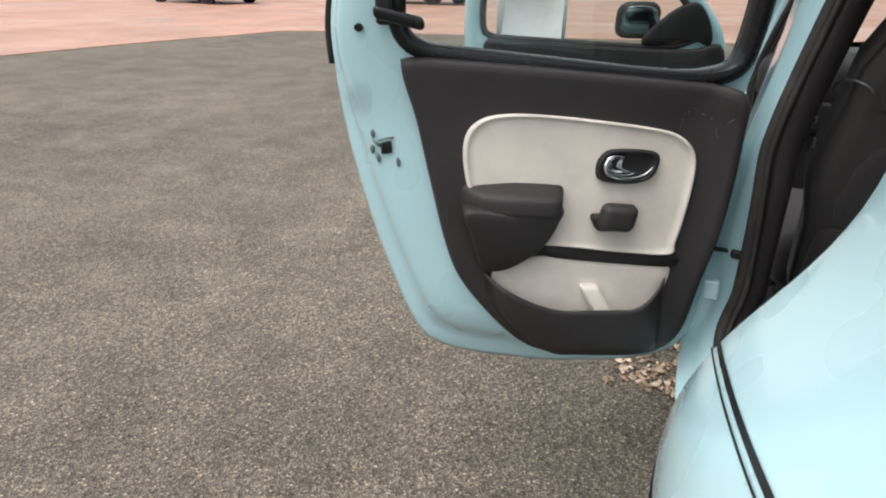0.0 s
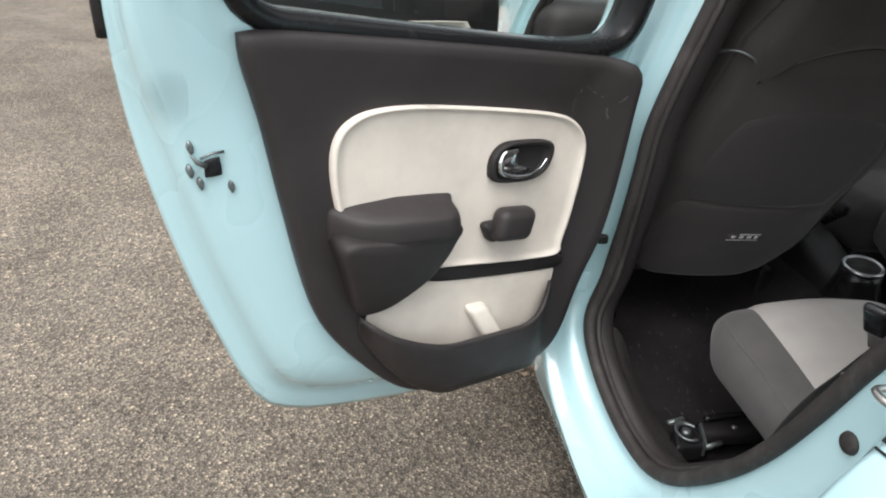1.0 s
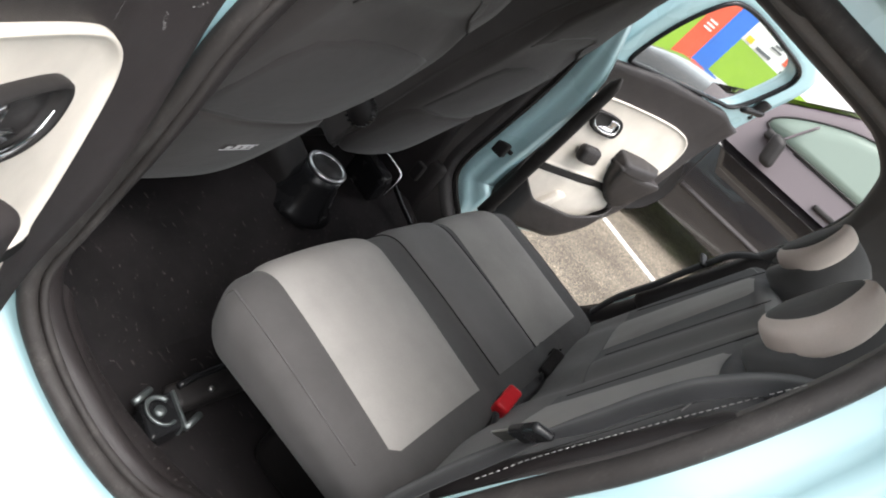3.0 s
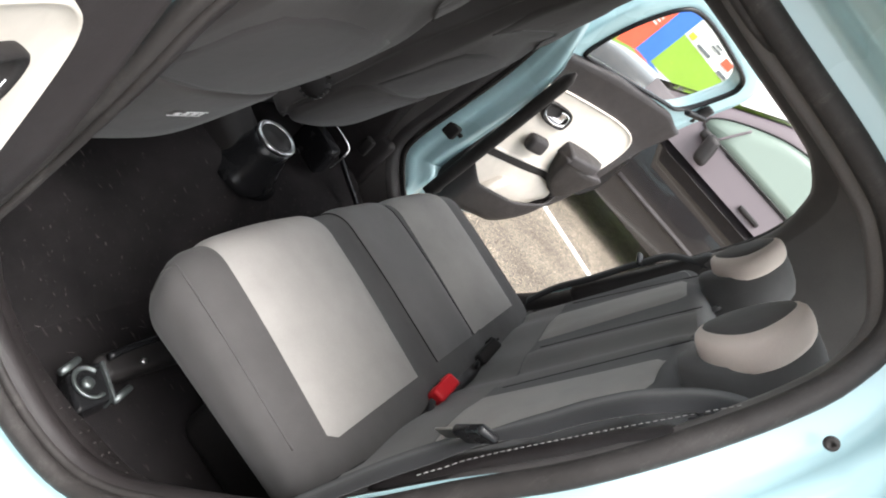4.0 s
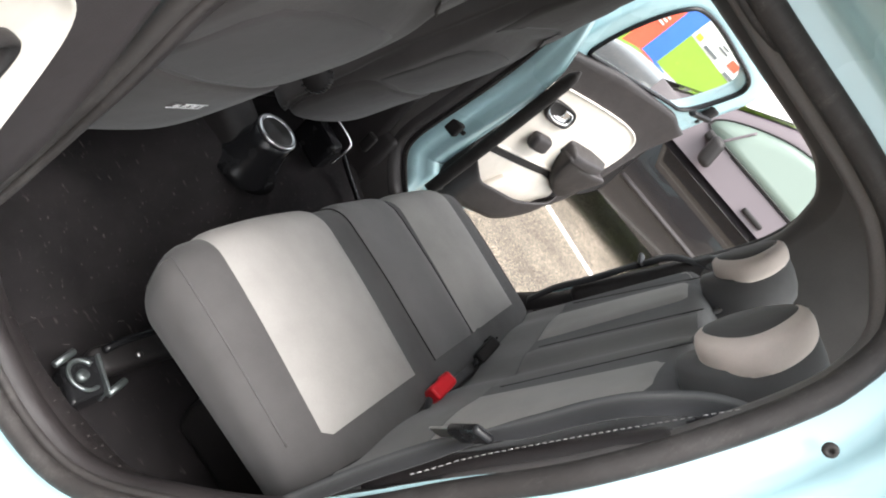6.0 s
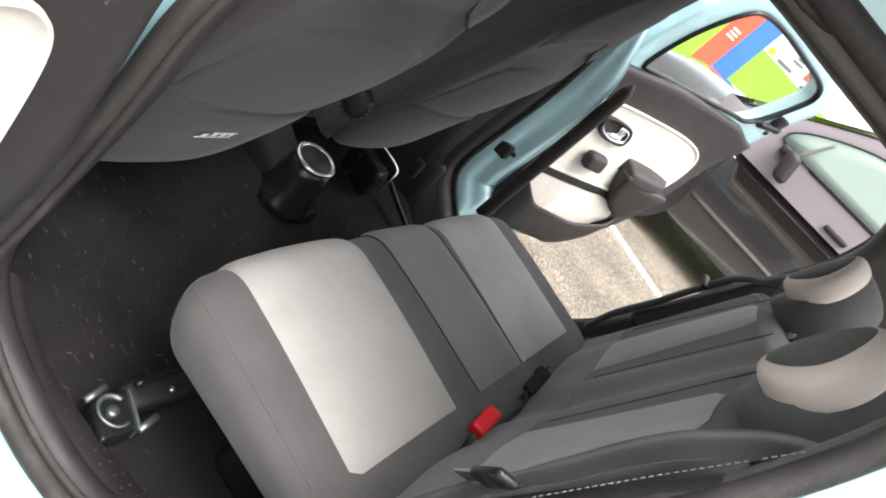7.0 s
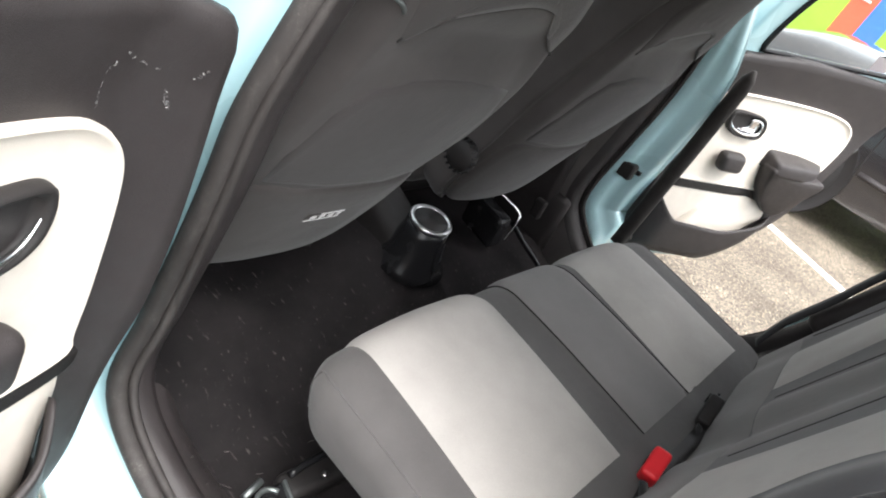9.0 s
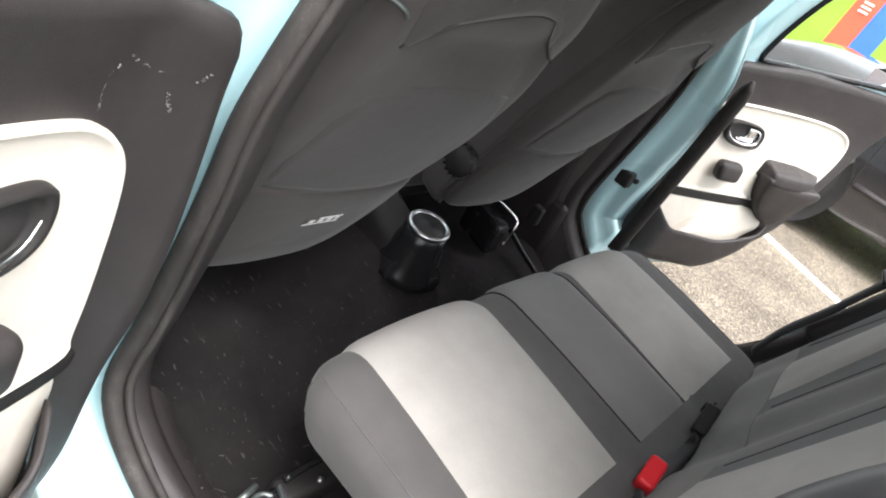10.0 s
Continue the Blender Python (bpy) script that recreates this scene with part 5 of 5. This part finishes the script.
    # stitched label: a pale frame with two rows of bars
    if cx < 0:
        def flat(x, b, c):
            return bend((x, c + 0.004, b + 0.051))
        tag = part("label_patch", pad([Vector(p) for p in ((-0.036, 0.043), (0.040, 0.043), (0.040, 0.064), (-0.036, 0.064))], (0.002, 0.0535), [(1.0, face - 0.002), (1.0, face + 0.0032), (0.5, face + 0.0034)], flat), BACK_CLOTH, seat, "small woven label with pale marks")
        for x0, x1, b0, b1 in ((-0.034, 0.038, 0.0440, 0.0456), (-0.010, 0.038, 0.0614, 0.0630), (-0.026, -0.016, 0.050, 0.058), (-0.008, 0.002, 0.050, 0.058), (0.010, 0.020, 0.050, 0.058), (0.027, 0.034, 0.050, 0.058)):
            part("label_mark", pad([Vector(p) for p in ((x0, b0), (x1, b0), (x1, b1), (x0, b1))], ((x0 + x1) / 2, (b0 + b1) / 2), [(1.0, face + 0.002), (1.0, face + 0.0042), (0.5, face + 0.0042)], flat), WHITE, seat)
    else:
        # ribbed recliner wheel, adjuster bar and belt anchor beside the driver
        kn = part("recliner_wheel", lathe([(0.004, -0.014), (0.030, -0.013), (0.034, -0.006), (0.034, 0.006), (0.030, 0.013), (0.004, 0.014)], (cx - 0.212, oy - 0.012, 0.600), 'X', 24), BLACK, seat, "black ribbed recliner wheel")
        for i in range(18):
            a = 2 * math.pi * i / 18
            part("rib", rbox((0.016, 0.005, 0.005), 0.002, (cx - 0.219, oy - 0.012 + 0.035 * math.cos(a), 0.600 + 0.035 * math.sin(a)), None, 0.02), GLOSS, seat)
        part("adjuster_bar", tube(spline([(0.352, 0.185, 0.430), (0.370, 0.190, 0.455), (0.388, 0.175, 0.455), (0.412, 0.118, 0.436), (0.408, 0.104, 0.415), (0.392, 0.104, 0.36)], 30, False), 0.0032), CHROME, seat, "bright steel adjuster bar")
        part("rail_cover", rbox((0.055, 0.12, 0.085), 0.012, (0.372, 0.165, 0.385), lambda p: p + Vector((0.25 * (p[1] - 0.165), 0, 0)), 0.03), GLOSS, seat, "black seat rail cover")
        part("belt_anchor", rbox((0.022, 0.030, 0.052), 0.006, (0.512, 0.118, 0.430), None, 0.03), BLACK, seat, "black belt anchor")
        part("cable", tube(spline([(0.415, 0.115, 0.40), (0.445, 0.07, 0.36), (0.47, 0.03, 0.33), (0.48, -0.02, 0.30)], 20, False), 0.007), GLOSS, seat)
    return seat


front_seat(-0.325, 0.130, "charcoal cloth front passenger seat, seen from behind")
front_seat(0.325, 0.163, "charcoal cloth driver seat with a raised shoulder pad")

# ---- cabin fittings ----
CON = thing("cup_holder", (0.0, 0.10, 0.24), "black plastic console with a silver-ringed cup holder", "cup holder")


RINGM = Matrix.Translation((-0.012, 0.075, 0.507)) @ Euler((radians(5), radians(-4), 0)).to_matrix().to_4x4()
part("ring", moved(lathe([(0.034, 0.0), (0.041, 0.001), (0.0435, 0.008), (0.039, 0.012), (0.034, 0.009), (0.033, 0.0)], (0, 0, 0), 'Z', 40), RINGM), SILVER, CON, "brushed silver ring")
part("well", moved(lathe([(0.034, 0.009), (0.032, -0.01), (0.029, -0.035), (0.001, -0.036)], (0, 0, 0), 'Z', 32), RINGM), BLACK, CON)
part("cup_body", moved(lathe([(0.033, 0.001), (0.0425, 0.001), (0.0445, -0.02), (0.056, -0.066), (0.064, -0.088), (0.074, -0.10), (0.02, -0.12)], (0, 0, 0), 'Z', 40), RINGM), GLOSS, CON, "glossy black cup holder body")
part("console_body", rbox((0.105, 0.26, 0.13), 0.03, (0.0, 0.22, 0.405), lambda p: p + Vector((0, 0, 0.05 * ease((p[1] - 0.1) / 0.2))), 0.03), BLACK, CON)
part("console_tunnel", rbox((0.13, 0.60, 0.10), 0.03, (0.0, 0.62, 0.37), None, 0.1), BLACK, CON)
LEV = thing("handbrake", (0.05, 0.32, 0.34), "black handbrake lever with ribbed grip", "handbrake")
part("lever", tube(spline([(0.05, 0.50, 0.37), (0.05, 0.40, 0.44), (0.05, 0.30, 0.535), (0.05, 0.26, 0.58)], 20, False), 0.018), BLACK, LEV)
for i in range(5):
    part("grip_ring", tube([(0.05, 0.268 + 0.012 * i, 0.568 - 0.011 * i), (0.05, 0.272 + 0.012 * i, 0.564 - 0.011 * i)], 0.021, False, 16), GLOSS, LEV)

DASH = thing("dashboard", (0, 0.85, 0.5), "dark grey moulded dashboard behind the front seats", "dashboard")
part("top", rbox((1.24, 0.42, 0.16), 0.06, (0, 0.88, 0.86), lambda p: Vector((p[0], p[1] - 0.06 * math.cos(p[0] * 2.2), p[2] - 0.05 * (p[1] - 0.88))), 0.06), TRIM, DASH)
part("band", rbox((1.10, 0.05, 0.09), 0.02, (0, 0.66, 0.78), None, 0.1), BLACK, DASH)
part("lower", rbox((1.20, 0.30, 0.30), 0.05, (0, 0.82, 0.62), None, 0.1), BLACK, DASH)
WHEEL = thing("steering_wheel", (0.30, 0.58, 0.80), "black plastic three-spoke steering wheel", "steering wheel")
WM = Matrix.Translation((0.30, 0.58, 0.80)) @ Euler((radians(65), 0, 0)).to_matrix().to_4x4()
part("rim", tube([WM @ Vector((0.175 * math.cos(2 * math.pi * i / 48), 0.175 * math.sin(2 * math.pi * i / 48), 0)) for i in range(48)], 0.015, True, 10), BLACK, WHEEL)
part("hub", moved(rbox((0.16, 0.11, 0.06), 0.025), WM), BLACK, WHEEL)
for a in (0, 180, 270):
    part("spoke", tube([WM @ Vector((0, 0, 0)), WM @ Vector((0.17 * math.cos(radians(a)), 0.17 * math.sin(radians(a)), 0))], 0.014, False, 8, 0.6), BLACK, WHEEL)
# front belts on the door pillars
for s in (-1, 1):
    fy = 0.0 if s < 0 else 0.10
    fb = thing("front_belt", (s * 0.60, 0.06, 0.9), "black front seat belt on the door pillar", "seat belt")
    rows = []
    for p in spline([(s * 0.520, 0.05 + fy, 1.20), (s * 0.565, 0.055 + fy, 1.0), (s * 0.585, 0.06 + fy, 0.80), (s * 0.59, 0.07 + fy, 0.5)], 20, False):
        rows.append([p + Vector(d) for d in ((0, -0.024, 0), (0, 0.024, 0), (-s * 0.002, 0.024, 0), (-s * 0.002, -0.024, 0))])
    part("webbing", skin(rows, True, True, True), WEBBING, fb)
    part("guide", moved(lathe([(0.011, -0.006), (0.015, 0.0), (0.011, 0.006)], (0, 0, 0), 'X', 18), Matrix.Translation((s * 0.565, 0.02 + fy, 0.93))), CHROME, fb)
    if s < 0:
        part("belt_slider", tube([(-0.546, 0.020, 0.934), (-0.519, 0.020, 1.037)], 0.0035), SILVER, fb, "bright belt slider rod")
        part("buckle_plate", moved(rbox((0.006, 0.014, 0.010), 0.002), Matrix.Translation((-0.546, 0.004, 0.890))), GREY_METAL, fb)
        part("buckle_plate", moved(rbox((0.005, 0.007, 0.020), 0.002), Matrix.Translation((-0.540, 0.010, 0.846))), GREY_METAL, fb)
    part("pillar_cover", rbox((0.05, 0.07 if s < 0 else 0.17, 0.98 if s < 0 else 0.62), 0.02, (s * 0.60, 0.075 if s < 0 else 0.205, 0.78 if s < 0 else 0.62), lambda p: Vector((s * (seal_x(0.0, p[2]) - (0.035 if s < 0 else 0.050)) + (p[0] - s * 0.60), p[1] - 0.10 * max(0, p[2] - 0.6), p[2])), 0.08), TRIM, CAR, "dark pillar cover")

# ---- surroundings ----
def parked_car(name, at, turn, paint, glass, label, upper=None, mirror_y=None):
    """A parked hatchback: lower body, glasshouse, windows, doors, wheels and mirrors. Nose towards +y before turning."""
    c = thing(name, at, label, "car")
    M = Matrix.Translation(at) @ Euler((0, 0, radians(turn))).to_matrix().to_4x4()

    def half(y, z):
        k = 0.86 - 0.05 * (abs(y) / 2.0) ** 4 * 2
        return k - 0.10 * max(0.0, z - 0.62) ** 1.5 - 0.10 * max(0.0, 0.35 - z)
    ys = [-2.0 + 4.0 * i / 40 for i in range(41)]

    def top(y):
        return 0.80 + 0.10 * ease((y - 0.85) / 0.35) - 0.12 * max(0.0, y - 1.2) ** 1.5

    def crown(y):
        return 0.02 + 0.11 * ease((y - 0.85) / 0.3) * (1 - ease((y - 1.55) / 0.45))
    rows = []
    for y in ys:
        t = top(y)
        prof = [(-half(y, z), z) for z in (0.22, 0.30, 0.45, 0.60, 0.75, t - 0.06)] + [(-half(y, t) + 0.03, t)] + [(x * (half(y, t) - 0.05), t + crown(y) * (1 - 0.75 * x * x)) for x in (-0.9, -0.7, -0.35, 0, 0.35, 0.7, 0.9)] + [(half(y, t) - 0.03, t)] + [(half(y, z), z) for z in (t - 0.06, 0.75, 0.60, 0.45, 0.30, 0.22)]
        rows.append([M @ Vector((x, y, z)) for x, z in prof])
    part("lower_body", skin(rows, False), paint, c)
    for sg in (-1, 1):
        part("bumper", moved(rbox((1.62, 0.22, 0.42), 0.09, (0, sg * 1.97, 0.45), None, 0.2), M), paint, c)

    def cab(y):
        f = 0.0
        if y > 0.30:
            f = (y - 0.30) / 0.95
        elif y < -1.35:
            f = (-1.35 - y) / 0.55
        return 1.47 - 0.52 * min(1.0, max(0.0, f)) ** 1.1
    rows = []
    for i in range(31):
        y = -1.88 + 3.10 * i / 30
        t = cab(y)
        w = 0.78 - 0.10 * max(0.0, min(1.0, (t - 0.90) / 0.55))
        rows.append([M @ Vector(p) for p in ((-0.858, y, 0.80), (-0.803, y, 0.99), (-w - 0.035, y, max(1.0, t - 0.10)), (-w + 0.02, y, max(0.91, t - 0.03)), (-0.35, y, t), (0.35, y, t), (w - 0.02, y, max(0.91, t - 0.03)), (w + 0.035, y, max(1.0, t - 0.10)), (0.803, y, 0.99), (0.858, y, 0.80))])
    # upper: optional colour with sky reflection painted into the cabin and shoulder
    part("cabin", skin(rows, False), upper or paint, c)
    for sg in (-1, 1):
        def side(y, z, d):
            return M @ Vector((sg * (0.806 - 0.23 * (z - 1.0) + d), y, z))
        for shape in ([(-0.40, 1.012), (-0.2, 1.010), (0.3, 1.010), (0.70, 1.012), (0.80, 1.03), (0.78, 1.09), (0.68, 1.17), (0.50, 1.265), (0.30, 1.335), (0.0, 1.375), (-0.37, 1.385), (-0.40, 1.36), (-0.41, 1.2)],
                      [(-0.48, 1.012), (-0.47, 1.2), (-0.47, 1.36), (-0.50, 1.383), (-0.8, 1.375), (-1.08, 1.34), (-1.20, 1.25), (-1.28, 1.10), (-1.30, 1.03), (-1.26, 1.012), (-0.9, 1.010)]):
            loop = spline(shape, 70)
            pane = part("side_window", pad(loop, mid(shape), [(0.985, -0.01), (0.985, 0.006), (0.6, 0.006), (0.3, 0.006)], side), glass, c)
            part("window_rubber", tube([side(p[0], p[1], 0.006) for p in loop], 0.007, True, 6), BLACK, pane)
        part("quarter_light_bar", tube([side(0.66 - 0.012 * i, 1.015 + 0.0235 * i, 0.010) for i in range(9)], 0.009, False, 6), upper or paint, c)
        for y in (-1.40, -0.45, 0.92):
            part("door_gap", tube([M @ Vector((sg * (half(y, z) + 0.001), y, z)) for z in [0.34 + 0.45 * i / 12 for i in range(13)]], 0.004), BLACK, c)
        part("sill_moulding", tube([M @ Vector((sg * (half(y, 0.42) + 0.004), y, 0.42)) for y in [-1.1 + 2.0 * i / 20 for i in range(21)]], 0.020, False, 8, 0.7), TRIM, c)
        part("belt_moulding", tube([M @ Vector((sg * 0.805, y, 0.998)) for y in [-1.35 + 1.9 * i / 20 for i in range(21)]], 0.006), BLACK, c)
        part("door_handle", moved(rbox((0.035, 0.17, 0.035), 0.014, (sg * 0.862, 0.16, 0.855)), M), BLACK, c)
        part("wing_mirror", moved(rbox((0.17, 0.10, 0.19), 0.04, (sg * 0.965, 0.50 if mirror_y is None else mirror_y, 0.935), lambda p: (p[0], p[1] + 0.22 * (p[2] - 0.935), p[2]), 0.03), M), BLACK, c)
        part("mirror_stay", moved(rbox((0.12, 0.13, 0.06), 0.02, (sg * 0.85, 0.56 if mirror_y is None else mirror_y + 0.05, 0.99)), M), BLACK, c)
        for y in (1.28, -1.25):
            prof = [(0.20, -0.09), (0.29, -0.09), (0.315, -0.06), (0.318, 0.0), (0.315, 0.06), (0.29, 0.085), (0.21, 0.088)]
            w = part("wheel", moved(lathe([(r, sg * a) for r, a in prof], (sg * 0.785, y, 0.318), 'X', 36), M), TYRE, c)
            part("rim", moved(lathe([(0.02, sg * 0.07), (0.06, sg * 0.072), (0.13, sg * 0.06), (0.20, sg * 0.08), (0.215, sg * 0.086)], (sg * 0.785, y, 0.318), 'X', 30), M), ALLOY, w)
            part("arch_liner", moved(lathe([(0.365, sg * -0.02), (0.37, sg * 0.01), (0.36, sg * 0.0), (0.30, sg * -0.01)], (sg * 0.862, y, 0.318), 'X', 36), M), BLACK, c)
    part("windscreen", skin([[M @ Vector((x * (0.72 - 0.07 * k / 6), 1.23 - 0.84 * k / 6 + 0.012, 0.975 + 0.455 * k / 6 + 0.012)) for x in [-1 + j / 5 for j in range(11)]] for k in range(7)], False), glass, c)
    part("rear_glass", skin([[M @ Vector((x * (0.72 - 0.07 * k / 6), -1.88 + 0.42 * k / 6 - 0.01, 0.98 + 0.40 * k / 6 + 0.01)) for x in [-1 + j / 5 for j in range(11)]] for k in range(7)], False), glass, c)
    return c


# Pale green base colour stands for greenery and sky mirrored in the glass.
CAR_GLASS = Mat("reflection_tinted_car_glass", (0.17, 0.215, 0.185), 0.10, 0.0, 0.35, 0.0).m
parked_car("parked_car", (4.54, -1.08, 0), 0, DARK_PAINT, CAR_GLASS, "dark grey car parked in the next bay", SKY_TINT_PAINT, 0.65)
parked_car("parked_car", (-17.2, 19.2, 0.012), 75, FAR_PAINT, CAR_GLASS, "dark red car parked far off on the paving")
parked_car("parked_car", (-10.5, 21.5, 0.012), 80, DARK_PAINT, CAR_GLASS, "dark car parked at the far side")

# painted hoarding beyond the dark car
HOARD = thing("hoarding", (14, 2, 0), "hoarding painted in bright upright stripes", "hoarding")


def board(name, pts, mat, x, label=""):
    bm = bmesh.new()
    a = [bm.verts.new((x, y, z)) for y, z in pts]
    b = [bm.verts.new((x + 0.05, y, z)) for y, z in pts]
    bm.faces.new(a)
    bm.faces.new(b[::-1])
    for i in range(len(pts)):
        j = (i + 1) % len(pts)
        bm.faces.new((a[i], a[j], b[j], b[i]))
    bmesh.ops.recalc_face_normals(bm, faces=bm.faces)
    return part(name, bm, mat, HOARD, label)


def lean(y, z):
    return y - 0.07 * (z - 1.0)


def stripe(y0, y1, z0, z1, mat, x, label):
    return board("stripe", [(lean(y0, z0), z0), (lean(y1, z0), z0), (lean(y1, z1), z1), (lean(y0, z1), z1)], mat, x, label)


stripe(5.2, 9.0, 0.0, 3.2, YELLOW_WALL, 14.0, "yellow painted board")
stripe(3.35, 5.2, 0.0, 3.2, BEIGE_WALL, 14.0, "bare beige board")
stripe(2.57, 3.35, 0.0, 3.2, GREEN_WALL, 14.0, "lime green painted board")
stripe(2.15, 2.57, 0.0, 3.2, RED_WALL, 14.0, "orange-red painted board")
stripe(1.75, 2.15, 0.0, 3.2, BLUE_WALL, 14.0, "blue painted board")
board("stripe", [(lean(1.75, 0), 0.0), (-6.0, 0.0), (-6.0, 1.25), (0.5, 1.56), (lean(1.75, 1.63), 1.63)], GREEN_WALL, 14.0, "lime green painted board")
board("stripe", [(lean(1.75, 1.63), 1.632), (0.5, 1.562), (-6.0, 1.252), (-6.0, 3.2), (lean(1.75, 3.2), 3.2)], WHITE_WALL, 14.0, "white painted board with lettering")
for y, z, w, h, m in ((1.56, 1.72, 0.14, 0.11, YELLOW_WALL), (1.20, 1.68, 0.34, 0.06, GREY_BAR), (0.62, 1.62, 0.22, 0.06, GREY_BAR), (0.69, 1.82, 0.22, 0.15, RED_WALL), (1.05, 1.86, 0.24, 0.03, GREY_BAR), (1.05, 1.93, 0.16, 0.03, GREY_BAR)):
    board("lettering", [(y - w / 2, z - h / 2), (y + w / 2, z - h / 2), (y + w / 2, z + h / 2), (y - w / 2, z + h / 2)], m, 13.98)
for z in (1.36, 1.44, 1.52):
    board("lettering", [(lean(2.44, z), z), (lean(2.26, z), z), (lean(2.26, z + 0.04), z + 0.04), (lean(2.44, z + 0.04), z + 0.04)], WHITE_WALL, 13.98)

# dry litter on the asphalt ahead of the rear door
random.seed(5)
lit = bmesh.new()
for i in range(1500):
    x, y = random.uniform(-0.92, -0.25), random.uniform(0.385, 0.80)
    if x < -0.80 + 0.1 * math.sin(y * 23) and random.random() < 0.7:
        continue
    r, a = random.uniform(0.006, 0.017), random.uniform(0, 6.28)
    z = random.uniform(0.003, 0.014)
    vs = []
    for k in range(5):
        t = a + 2 * math.pi * k / 5
        e = r * (1.0 if k % 2 else 0.55)
        vs.append(lit.verts.new((x + e * math.cos(t), y + e * math.sin(t), z + random.uniform(-0.004, 0.006))))
    lit.faces.new(vs)
tagged(part("leaf_litter", lit, LITTER), "scattered tan wood chips and dry leaves on asphalt", "leaf litter", "", "stuff")

# pale fibres lying on the rear footwell carpet
random.seed(21)
fibres = []
for i in range(12):
    x, y, a, n = random.uniform(-0.50, -0.15), random.uniform(-0.11, 0.02), random.uniform(0, 3.14), random.uniform(0.004, 0.010)
    bow = random.uniform(-0.001, 0.001)
    fibres.append(tube([(x + math.cos(a) * n * k - math.sin(a) * bow * (1 - k * k), y + math.sin(a) * n * k + math.cos(a) * bow * (1 - k * k), 0.2425) for k in (-1, -0.3, 0.3, 1)], random.uniform(0.0002, 0.0004), False, 4))
tagged(part("carpet_lint", join(*fibres), LINT), "pale lint and fibres on the footwell carpet", "lint", "", "stuff")
